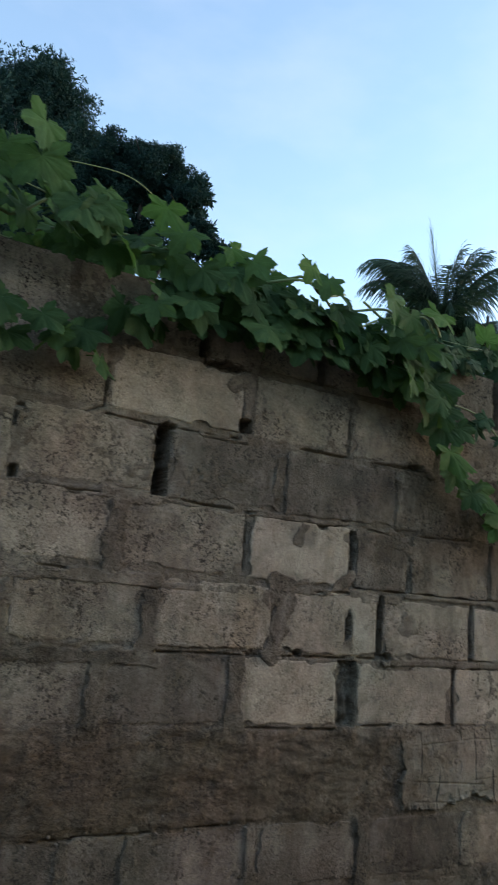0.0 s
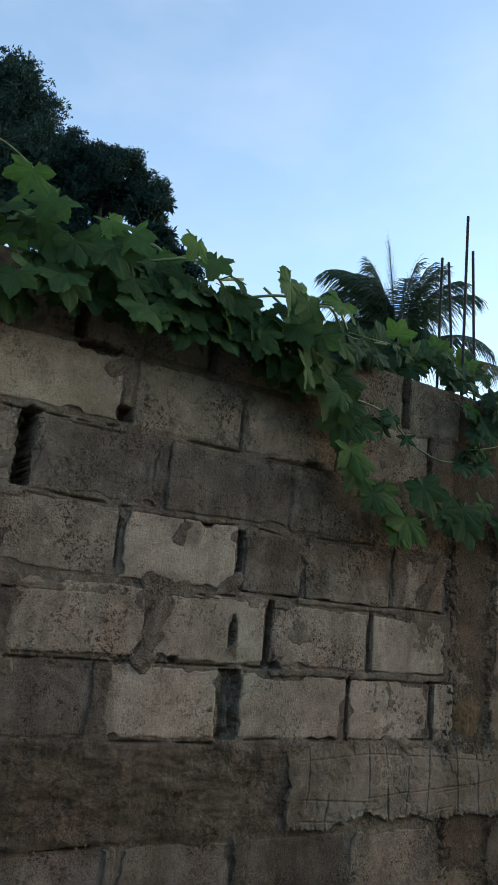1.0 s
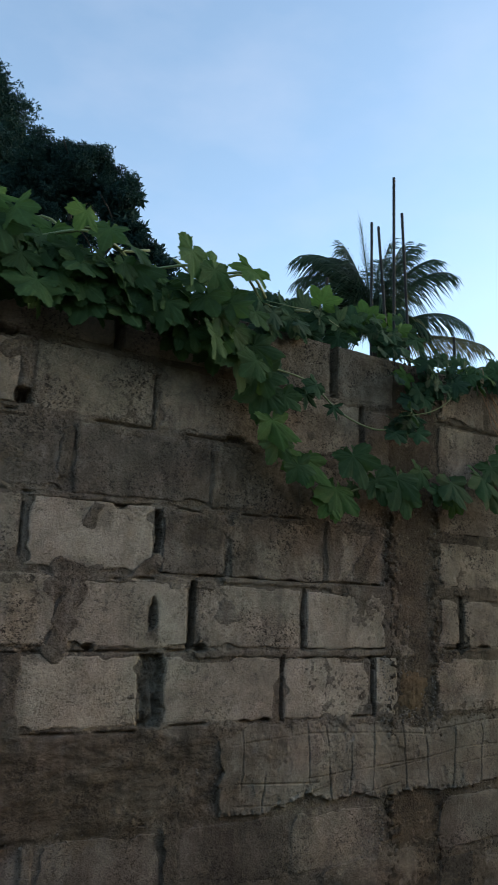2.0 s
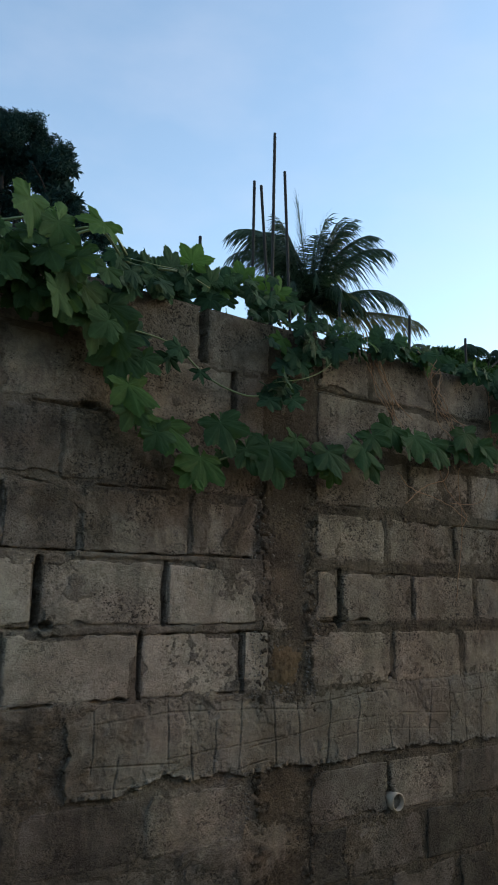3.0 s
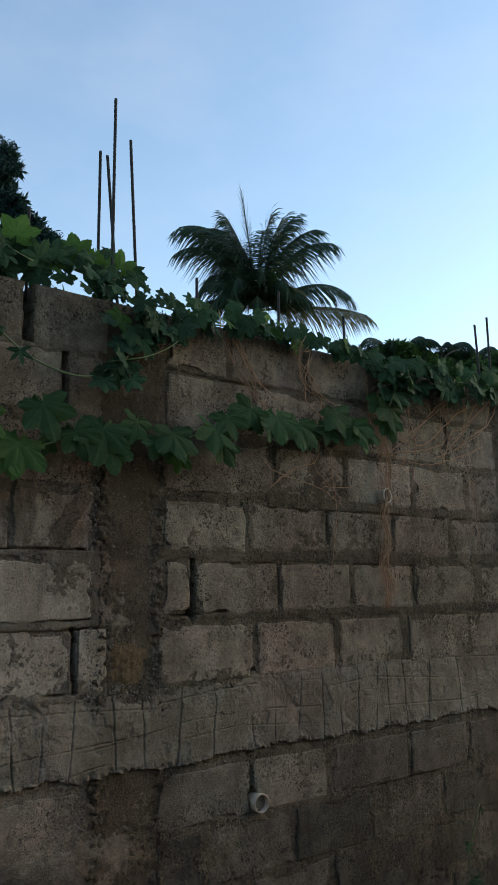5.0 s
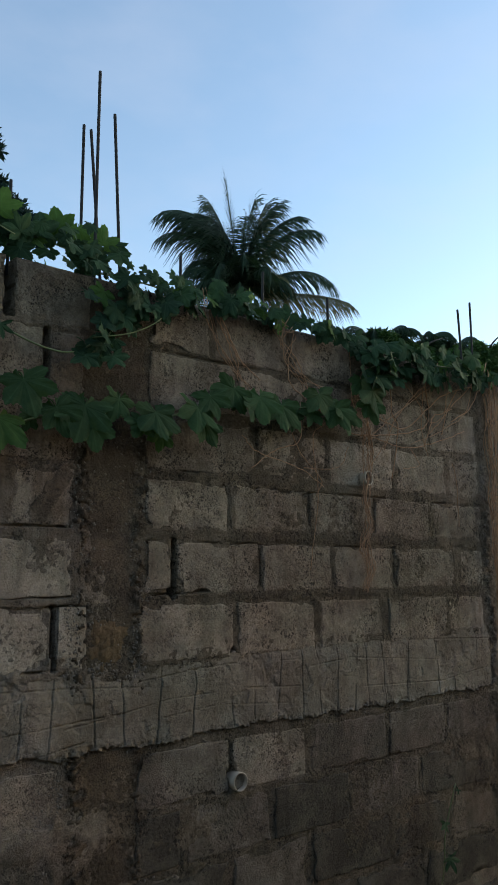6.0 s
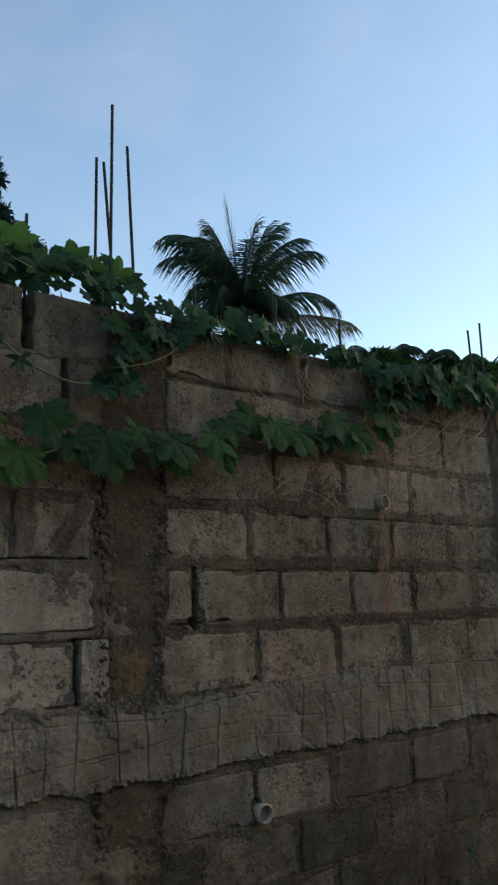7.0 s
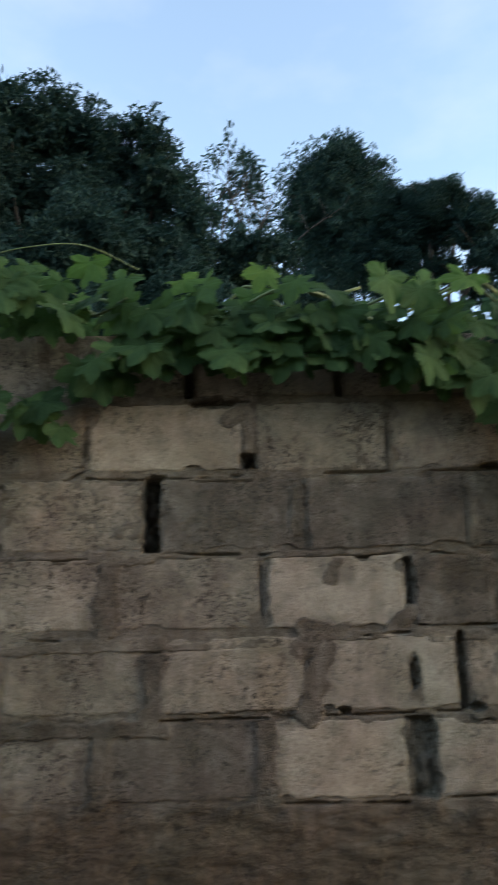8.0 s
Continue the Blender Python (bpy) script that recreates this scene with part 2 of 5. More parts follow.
def thing(name, at, label, category, group="", kind=""):
    ob = new(name)
    ob.empty_display_size = 0.1
    ob.location = at
    return tagged(ob, label, category, group, kind)


def box_mesh(name, x0, x1, y0, y1, z0, z1, material, bevel=0.0):
    bm = bmesh.new()
    bmesh.ops.create_cube(bm, size=1.0)
    for v in bm.verts:
        v.co = ((x0 + x1) / 2 + v.co.x * (x1 - x0), (y0 + y1) / 2 + v.co.y * (y1 - y0), (z0 + z1) / 2 + v.co.z * (z1 - z0))
    if bevel:
        bmesh.ops.bevel(bm, geom=bm.edges[:], offset=bevel, segments=2, affect="EDGES")
    me = bpy.data.meshes.new(name)
    bm.to_mesh(me)
    bm.free()
    me.materials.append(material)
    return me


def tube_data(points, radii, sides=6, cap=True):
    """Vertices and faces of a tube along points."""
    pts = [Vector(p) for p in points]
    verts, faces = [], []
    side = None
    for i, p in enumerate(pts):
        d = (pts[min(i + 1, len(pts) - 1)] - pts[max(i - 1, 0)]).normalized()
        if side is None:
            side = d.orthogonal().normalized()
        side = (side - d * side.dot(d)).normalized()
        up = d.cross(side)
        for k in range(sides):
            a = 2 * math.pi * k / sides
            verts.append(p + (side * math.cos(a) + up * math.sin(a)) * radii[i])
    for i in range(len(pts) - 1):
        for k in range(sides):
            j = (k + 1) % sides
            faces.append((i * sides + k, i * sides + j, (i + 1) * sides + j, (i + 1) * sides + k))
    if cap:
        faces.append(tuple(range(sides - 1, -1, -1)))
        faces.append(tuple((len(pts) - 1) * sides + k for k in range(sides)))
    return verts, faces


def joined(chunks):
    verts, faces = [], []
    for v, f in chunks:
        n = len(verts)
        verts.extend(v)
        faces.extend(tuple(i + n for i in q) for q in f)
    return verts, faces


def curve_points(points, steps=8):
    """A smooth line through the points (Catmull-Rom)."""
    p = [Vector(q) for q in points]
    p = [p[0] * 2 - p[1]] + p + [p[-1] * 2 - p[-2]]
    out = []
    for i in range(1, len(p) - 2):
        for s in range(steps):
            t = s / steps
            a, b_, c, d = p[i - 1], p[i], p[i + 1], p[i + 2]
            out.append(0.5 * ((2 * b_) + (c - a) * t + (2 * a - 5 * b_ + 4 * c - d) * t * t + (3 * b_ - a - 3 * c + d) * t ** 3))
    out.append(p[-2])
    return out


# ---------------------------------------------------------------- ground
gv, gf, rings = [(0, 0, 0)], [], [1.5, 4, 8, 16, 40, 120, 500, 2500]
for r in rings:
    gv += [(r * math.cos(a * math.pi / 16), r * math.sin(a * math.pi / 16), 0.0) for a in range(32)]
for a in range(32):
    gf.append((0, 1 + a, 1 + (a + 1) % 32))
    for k in range(len(rings) - 1):
        i, j = 1 + k * 32 + a, 1 + k * 32 + (a + 1) % 32
        gf.append((i, i + 32, j + 32, j))
tagged(new("ground", mesh_of("ground", gv, gf, M_GROUND)), "bare brown dirt ground along the block wall", "ground", kind="structure")

# ---------------------------------------------------------------- the block wall
FACE = 2.13                      # y of the wall's face
TOP = 2.55
wall = new("wall_north", box_mesh("wall_north", -3.0, 12.0, FACE + 0.13, FACE + 0.20, 0.0, TOP - 0.012, M_MORTAR))
tagged(wall, "weathered grey concrete block boundary wall with rough mortar joints", "wall", kind="structure")

# unseen plain wall added behind the camera: cuts off low sky, bounces warm light
bounce_wall = new("wall_south_unseen", box_mesh("wall_south_unseen", -14.0, 12.0, -2.65, -2.5, 0.0, 3.0, M_BOUNCE, 0.01))
tagged(bounce_wall, "unseen plain brown wall added behind the camera to block low sky and bounce warm light", "wall", kind="structure")

COURSE_Z = [2.335, 2.11, 1.885, 1.67, 1.455, 1.24, 0.98, 0.785, 0.59, 0.395, 0.2, 0.0]   # bottom of each course
COURSE_TOP = [TOP] + COURSE_Z[:-1]
JOINT = 0.012
# joints along each course; a pair of letters tells the block's face: p pale, w worn, d dark, - none (column or mortar)
COURSES = [
    ([-0.45, -0.03, 0.40, 0.83, 1.27, 1.72, 2.105, 2.40, 2.61, 2.90, 3.29, 3.67, 4.10, 4.56], "wwwwwww-wwwww"),
    ([-0.32, 0.09, 0.535, 1.005, 1.41, 1.80, 2.235, 2.38, 2.61, 3.02, 3.42, 3.81, 4.18, 4.57], "wwpwwwd-wwwww"),
    ([-0.13, 0.295, 0.725, 1.15, 1.62, 1.95, 2.36, 2.60, 3.11, 3.50, 3.92, 4.32, 4.58], "wwddww-wwwww"),
    ([-0.22, 0.19, 0.605, 1.035, 1.44, 1.685, 2.075, 2.36, 2.60, 2.98, 3.385, 3.77, 4.16, 4.58], "wwwpdww-wwwww"),
    ([-0.08, 0.33, 0.74, 1.155, 1.568, 1.985, 2.355, 2.60, 2.73, 3.12, 3.51, 3.885, 4.36, 4.57], "wwwpwp-wwwwww"),
    ([-0.25, 0.16, 0.58, 1.035, 1.445, 1.905, 2.285, 2.41, 2.58, 3.00, 3.41, 3.83, 4.26, 4.55], "wwdpppp-wwwww"),
    ([1.62, 4.55], "-"),
    ([-0.05, 0.34, 0.74, 1.135, 1.515, 1.94, 2.31, 2.57, 2.97, 3.345, 3.80, 4.20, 4.55], "dddddw-dwddd"),
    ([-0.25, 0.16, 0.55, 0.94, 1.33, 1.73, 2.08, 2.31, 2.57, 2.77, 3.16, 3.57, 4.0, 4.55], "dddwdwd-kdkdk"),
    ([-0.05, 0.34, 0.74, 1.135, 1.515, 1.94, 2.31, 2.57, 2.97, 3.345, 3.80, 4.20, 4.55], "dddddd-kdkkd"),
    ([-0.25, 0.16, 0.55, 0.94, 1.33, 1.73, 2.08, 2.31, 2.57, 2.77, 3.16, 3.57, 4.0, 4.55], "ddddddd-kkdkk"),
    ([-0.05, 0.34, 0.74, 1.135, 1.515, 1.94, 2.31, 2.57, 2.97, 3.345, 3.80, 4.20, 4.55], "dddddd-kkkkk"),
]
# wider open joints: course, joint x, half width, depth, from and to along the height
GAPS = [(2, 0.725, 0.022, 0.09, 0, 1), (5, 1.445, 0.034, 0.022, 0, 1), (0, 2.105, 0.016, 0.09, 0, 1),
        (0, 0.83, 0.014, 0.06, 0, 1), (0, 1.27, 0.010, 0.05, 0, 1), (3, 1.44, 0.010, 0.03, 0.3, 0.95),
        (1, 2.235, 0.011, 0.07, 0, 1), (4, 1.568, 0.010, 0.05, 0, 1), (1, 1.005, 0.016, 0.06, 0.05, 0.30),
        (4, 1.985, 0.007, 0.07, 0, 1), (5, 1.905, 0.006, 0.07, 0, 1), (5, 2.285, 0.007, 0.07, 0, 1), (4, 2.73, 0.007, 0.05, 0, 1)]
# open cracks along the joints: from x, z to x, z
CRACKS = [(0.20, 2.074, 0.47, 2.092), (0.47, 2.092, 0.53, 2.125), (0.53, 2.12, 0.53, 2.25), (0.29, 1.88, 0.287, 2.06), (0.54, 2.102, 0.70, 2.098), (0.77, 2.096, 0.98, 2.106),
          (1.20, 2.112, 1.76, 2.116), (1.403, 2.12, 1.403, 2.31), (1.10, 2.322, 1.28, 2.312), (1.28, 2.318, 1.42, 2.312), (0.85, 2.334, 1.0, 2.33),
          (0.30, 1.868, 0.56, 1.872), (0.76, 1.886, 1.05, 1.880), (1.028, 1.70, 1.028, 1.85), (1.24, 1.873, 1.33, 1.868), (1.33, 1.868, 1.46, 1.890), (1.46, 1.890, 1.58, 1.872), (1.66, 1.880, 1.98, 1.893),
          (0.24, 1.615, 0.56, 1.618), (0.62, 1.622, 1.05, 1.622), (0.24, 1.662, 0.48, 1.655), (1.46, 1.684, 1.68, 1.682), (1.682, 1.69, 1.682, 1.82), (1.30, 1.655, 1.43, 1.664), (1.70, 1.684, 2.33, 1.688),
          (0.76, 1.447, 1.14, 1.452), (1.15, 1.452, 1.56, 1.458), (1.62, 1.436, 1.90, 1.432), (1.90, 1.436, 2.33, 1.440), (1.99, 1.470, 2.34, 1.472),
          (1.05, 1.240, 1.40, 1.236), (1.48, 1.246, 1.70, 1.250), (1.70, 1.252, 2.30, 1.250), (0.9, 0.972, 1.45, 0.990), (0.3, 0.962, 0.8, 0.970),
          (2.62, 1.470, 3.05, 1.490), (3.12, 1.50, 3.12, 1.63), (3.51, 1.49, 3.51, 1.65), (3.89, 1.49, 3.89, 1.64), (2.62, 1.648, 3.1, 1.650), (3.1, 1.648, 3.9, 1.652), (3.112, 1.95, 3.112, 2.09), (2.62, 1.902, 2.92, 1.905),
          (2.62, 2.170, 2.72, 2.128), (2.98, 1.715, 2.95, 1.87), (3.38, 1.72, 3.385, 1.86), (3.77, 1.72, 3.78, 1.87), (3.0, 1.858, 3.5, 1.862), (3.55, 1.868, 4.5, 1.872), (2.99, 1.27, 2.955, 1.33),
          (2.12, 2.336, 2.36, 2.328), (2.62, 2.336, 3.0, 2.330), (3.0, 2.336, 3.7, 2.345), (3.7, 2.345, 4.5, 2.36), (3.29, 2.35, 3.29, 2.52), (4.19, 2.14, 4.19, 2.33), (2.97, 0.80, 2.97, 0.96), (2.72, 0.792, 3.31, 0.806), (3.6, 0.79, 3.95, 0.795)]
# swipes of mortar over the block faces: from x, z to x, z, half width
STROKES = [(0.18, 1.638, 0.75, 1.642, 0.022), (0.78, 1.632, 1.06, 1.640, 0.016), (0.605, 1.68, 0.605, 1.85, 0.034), (0.25, 1.872, 0.70, 1.876, 0.013), (0.52, 1.874, 0.71, 1.88, 0.022),
           (0.735, 1.44, 0.745, 1.63, 0.040), (1.15, 1.46, 1.20, 1.62, 0.044), (1.13, 1.625, 1.20, 1.66, 0.040), (1.22, 1.81, 1.25, 1.87, 0.034), (1.05, 1.88, 1.35, 1.880, 0.012),
           (1.14, 1.69, 1.24, 1.665, 0.034), (1.385, 1.68, 1.44, 1.715, 0.028), (1.24, 1.655, 1.5, 1.664, 0.016), (1.50, 1.655, 1.63, 1.655, 0.022), (1.735, 1.70, 1.735, 1.86, 0.044),
           (1.46, 1.862, 1.64, 1.845, 0.030), (1.632, 1.91, 1.628, 2.07, 0.022), (1.60, 1.875, 1.73, 1.80, 0.028), (0.2, 1.425, 0.76, 1.425, 0.026), (0.60, 1.25, 0.60, 1.40, 0.034), (1.035, 1.25, 1.03, 1.42, 0.034),
           (1.60, 1.450, 2.33, 1.455, 0.015), (1.68, 1.672, 2.32, 1.676, 0.012), (2.11, 1.70, 2.12, 1.86, 0.040), (2.22, 1.70, 2.3, 1.85, 0.040), (1.13, 1.95, 1.14, 2.06, 0.020), (1.2, 2.085, 1.36, 2.092, 0.013),
           (1.48, 1.242, 1.6, 1.248, 0.014), (1.0, 2.14, 0.99, 2.3, 0.016), (0.95, 2.27, 0.985, 2.30, 0.030), (0.82, 2.10, 1.0, 2.098, 0.010), (0.2, 2.06, 0.30, 2.05, 0.018), (0.8, 1.235, 1.10, 1.225, 0.016),
           (2.60, 1.690, 3.0, 1.680, 0.024), (3.0, 1.685, 4.5, 1.690, 0.028), (2.6, 1.474, 3.0, 1.470, 0.012), (3.0, 1.466, 4.5, 1.468, 0.022), (3.1, 1.892, 4.5, 1.885, 0.026), (2.62, 1.900, 3.1, 1.90, 0.016), (2.90, 1.90, 3.16, 1.92, 0.024),
           (2.965, 1.30, 2.96, 1.44, 0.026), (3.41, 1.30, 3.41, 1.44, 0.030), (3.81, 1.28, 3.80, 1.44, 0.022), (4.16, 1.28, 4.16, 1.44, 0.016), (2.985, 1.70, 3.0, 1.87, 0.022), (3.40, 1.74, 3.40, 1.80, 0.014),
           (3.5, 1.95, 3.5, 2.08, 0.020), (3.93, 1.92, 3.92, 2.08, 0.026), (4.33, 1.49, 4.34, 1.64, 0.020), (3.95, 1.70, 4.0, 1.86, 0.050), (4.18, 1.71, 4.17, 1.86, 0.020), (3.45, 1.28, 4.5, 1.27, 0.020), (2.62, 1.26, 3.4, 1.285, 0.024),
           (1.53, 0.78, 1.53, 0.97, 0.030), (0.75, 0.80, 0.75, 0.97, 0.028), (1.12, 0.80, 1.12, 0.96, 0.018), (0.56, 0.78, 0.56, 0.95, 0.020)]
# pieces broken out at the block edges: x, z, half width, half height
HOLES = [(0.905, 2.325, 0.060, 0.016), (0.985, 2.150, 0.018, 0.034), (0.74, 2.104, 0.030, 0.010), (2.985, 1.26, 0.014, 0.03), (2.72, 1.478, 0.018, 0.022), (0.30, 1.90, 0.014, 0.02), (2.97, 0.855, 0.024, 0.018),
         (1.60, 1.468, 0.022, 0.014), (1.437, 1.552, 0.011, 0.045), (1.245, 1.466, 0.016, 0.010), (1.70, 2.125, 0.03, 0.008)]
# dark marks, damp stains and painted shade under the vines: x, z, half width, half height, strength
# entries two to six paint the vines' shade onto blocks and column
DAMP_SHADE = [(3.5, 1.62, 1.05, 0.40, 0.26), (2.12, 2.10, 0.46, 0.30, 0.60), (2.3, 1.93, 0.65, 0.10, 0.66), (2.06, 2.42, 0.42, 0.14, 0.74), (2.48, 2.25, 0.2, 0.34, 0.72), (3.0, 1.99, 0.6, 0.12, 0.40), (3.75, 0.70, 0.85, 0.26, 0.45), (3.3, 2.36, 1.4, 0.22, 0.40), (2.2, 2.40, 0.2, 0.12, 0.30), (1.37, 1.99, 0.25, 0.105, 0.62), (0.95, 1.99, 0.17, 0.10, 0.42), (1.19, 1.98, 0.06, 0.10, 0.50), (1.57, 1.82, 0.13, 0.05, 0.72), (1.735, 1.77, 0.05, 0.09, 0.62), (1.436, 1.555, 0.024, 0.065, 0.95),
        (1.85, 1.56, 0.05, 0.10, 0.55), (1.55, 1.75, 0.10, 0.05, 0.30), (1.04, 1.33, 0.05, 0.11, 0.60), (0.735, 1.52, 0.04, 0.10, 0.70), (0.565, 1.32, 0.03, 0.09, 0.60), (0.45, 1.425, 0.33, 0.026, 0.72), (0.95, 1.44, 0.2, 0.016, 0.5),
        (1.2, 1.68, 0.06, 0.035, 0.45), (1.24, 1.845, 0.05, 0.05, 0.55), (1.41, 1.70, 0.05, 0.035, 0.45), (1.17, 1.53, 0.05, 0.09, 0.45), (0.3, 1.84, 0.5, 0.035, 0.35), (0.8, 1.32, 0.22, 0.10, 0.30), (1.30, 1.215, 0.22, 0.03, 0.55),
        (0.8, 1.10, 0.95, 0.14, 0.62), (1.53, 0.86, 0.05, 0.12, 0.80), (1.75, 0.87, 0.20, 0.09, 0.58), (0.45, 0.86, 0.35, 0.10, 0.38), (1.15, 0.80, 0.2, 0.10, 0.35), (0.15, 1.02, 0.3, 0.10, 0.45),
        (2.05, 0.74, 0.25, 0.05, 0.55), (1.6, 0.60, 1.1, 0.14, 0.55), (2.10, 1.78, 0.06, 0.09, 0.45), (2.27, 1.79, 0.09, 0.10, 0.60), (1.95, 1.82, 0.18, 0.06, 0.22), (2.05, 1.90, 0.3, 0.03, 0.5),
        (3.3, 1.687, 1.2, 0.030, 0.62), (3.6, 1.466, 1.0, 0.024, 0.60), (3.41, 1.37, 0.035, 0.09, 0.70), (2.965, 1.37, 0.03, 0.08, 0.68), (3.81, 1.37, 0.03, 0.09, 0.55), (3.9, 1.89, 0.7, 0.030, 0.45), (2.85, 1.91, 0.3, 0.03, 0.40),
        (4.35, 1.78, 0.2, 0.10, 0.40), (3.95, 1.78, 0.12, 0.09, 0.40), (3.1, 2.42, 0.16, 0.09, 0.30), (4.4, 2.44, 0.14, 0.10, 0.45), (4.33, 2.0, 0.20, 0.10, 0.35), (3.6, 2.0, 0.10, 0.09, 0.25),
        (3.48, 0.86, 0.13, 0.11, 0.72), (3.78, 0.87, 0.16, 0.10, 0.40), (4.25, 0.88, 0.30, 0.10, 0.55), (3.1, 0.70, 0.20, 0.09, 0.60), (3.55, 0.62, 0.16, 0.20, 0.72), (3.9, 0.50, 0.2, 0.25, 0.55), (4.35, 0.50, 0.25, 0.28, 0.55),
        (2.75, 0.66, 0.14, 0.14, 0.60), (2.62, 0.88, 0.06, 0.12, 0.50), (2.85, 0.88, 0.08, 0.08, 0.20), (3.2, 0.50, 0.35, 0.08, 0.45), (2.35, 2.2, 0.25, 0.08, 0.25), (4.05, 0.62, 0.05, 0.12, 0.6)]
# brown earth and rust marks
RUST = [(3.5, 1.62, 1.05, 0.42, 0.55), (2.10, 2.12, 0.6, 0.34, 0.70), (2.48, 2.0, 0.17, 0.45, 0.7), (3.0, 1.15, 1.4, 0.09, 0.35), (3.3, 2.36, 1.4, 0.22, 0.55), (0.75, 2.21, 0.22, 0.10, 0.55), (0.45, 2.0, 0.14, 0.09, 0.42), (1.25, 2.2, 0.2, 0.10, 0.36), (1.05, 1.54, 0.045, 0.10, 0.62), (0.90, 1.53, 0.05, 0.10, 0.30), (0.8, 1.10, 0.9, 0.14, 0.80), (1.52, 1.14, 0.14, 0.08, 0.75),
        (1.82, 1.98, 0.12, 0.08, 0.50), (2.0, 2.45, 0.2, 0.12, 0.42), (2.27, 1.80, 0.08, 0.10, 0.65), (0.35, 1.52, 0.2, 0.09, 0.35), (1.25, 1.33, 0.10, 0.09, 0.30), (2.44, 0.80, 0.16, 0.24, 0.62), (2.44, 0.40, 0.2, 0.3, 0.5),
        (3.98, 0.52, 0.09, 0.10, 0.75), (4.35, 0.52, 0.18, 0.09, 0.55), (3.0, 2.0, 0.35, 0.10, 0.30), (3.35, 1.79, 0.12, 0.09, 0.45), (4.05, 2.22, 0.2, 0.10, 0.40), (2.47, 2.2, 0.12, 0.2, 0.5), (3.7, 1.56, 0.06, 0.09, 0.5), (2.11, 1.0, 0.16, 0.02, 0.6), (2.1, 0.88, 0.14, 0.08, 0.40)]
# pale limy marks
PALE = [(2.44, 0.80, 0.13, 0.15, 0.55), (2.42, 0.5, 0.1, 0.14, 0.4), (0.12, 1.34, 0.35, 0.07, 0.30), (0.62, 1.30, 0.02, 0.07, 0.35), (0.50, 1.64, 0.28, 0.016, 0.40), (0.90, 1.635, 0.14, 0.012, 0.35), (0.64, 1.878, 0.09, 0.016, 0.45), (1.15, 1.645, 0.05, 0.03, 0.40), (1.56, 1.655, 0.06, 0.018, 0.55), (1.63, 2.0, 0.018, 0.08, 0.42),
        (0.97, 2.27, 0.05, 0.04, 0.50), (0.94, 2.12, 0.06, 0.012, 0.45), (2.12, 1.73, 0.05, 0.04, 0.50), (2.78, 1.79, 0.05, 0.03, 0.60), (3.12, 0.90, 0.15, 0.04, 0.85), (3.2, 0.83, 0.12, 0.04, 0.45), (0.92, 1.18, 0.20, 0.03, 0.40),
        (1.79, 1.02, 0.10, 0.05, 0.60), (2.05, 1.10, 0.32, 0.09, 0.35), (3.02, 1.36, 0.02, 0.06, 0.3), (3.3, 1.58, 0.15, 0.05, 0.25), (4.44, 1.57, 0.06, 0.07, 0.55), (2.75, 2.25, 0.12, 0.07, 0.35), (2.1, 0.90, 0.13, 0.06, 0.45), (1.0, 0.88, 0.08, 0.05, 0.3), (1.1, 1.36, 0.03, 0.06, 0.2)]


def spots(x, z, table, seed):
    """How strongly the ragged marks of a table show at each place."""
    out = np.zeros(np.shape(x))
    rag = 0.9 * (fbm(x * 11, z * 9, 4, seed) - 0.5) + 0.5 * (fbm(x * 40, z * 34, 3, seed + 1) - 0.5)
    for cx, cz, a, b_, k in table:
        q = (((x - cx) / a) ** 4 + ((z - cz) / b_) ** 4) ** 0.25
        out = np.maximum(out, k * smooth(1.22, 0.70, q + rag))
    return out


def stain(me, x, z):
    """Writes the dark (damp and painted shade), rust and pale marks of the wall into a mesh whose vertices lie at x, z.
    """
    x, z = np.ravel(x), np.ravel(z)
    for key, value in (("damp_shade", 0.92 * spots(x, z, DAMP_SHADE, 51)), ("rust", 0.42 * spots(x, z, RUST, 53)), ("pale", 0.9 * spots(x, z, PALE, 55))):
        at = me.attributes.new(key, "FLOAT", "POINT")
        full = np.zeros(len(me.vertices))
        full[:len(value)] = value
        at.data.foreach_set("value", full)


def broken(x, z):
    out = np.zeros(np.shape(x))
    rough = 1.5 * (fbm(x * 42, z * 42, 3, 12) - 0.5)
    for hx, hz, a, b_ in HOLES:
        out = np.maximum(out, smooth(1.05, 0.75, np.sqrt(((x - hx) / a) ** 2 + ((z - hz) / b_) ** 2) + rough))
    return out


def along(x, z, x0, z0, x1, z1):
    """Distance to the line from x0, z0 to x1, z1."""
    lx, lz = x1 - x0, z1 - z0
    t = np.clip(((x - x0) * lx + (z - z0) * lz) / (lx * lx + lz * lz), 0, 1)
    return np.hypot(x - x0 - t * lx, z - z0 - t * lz)


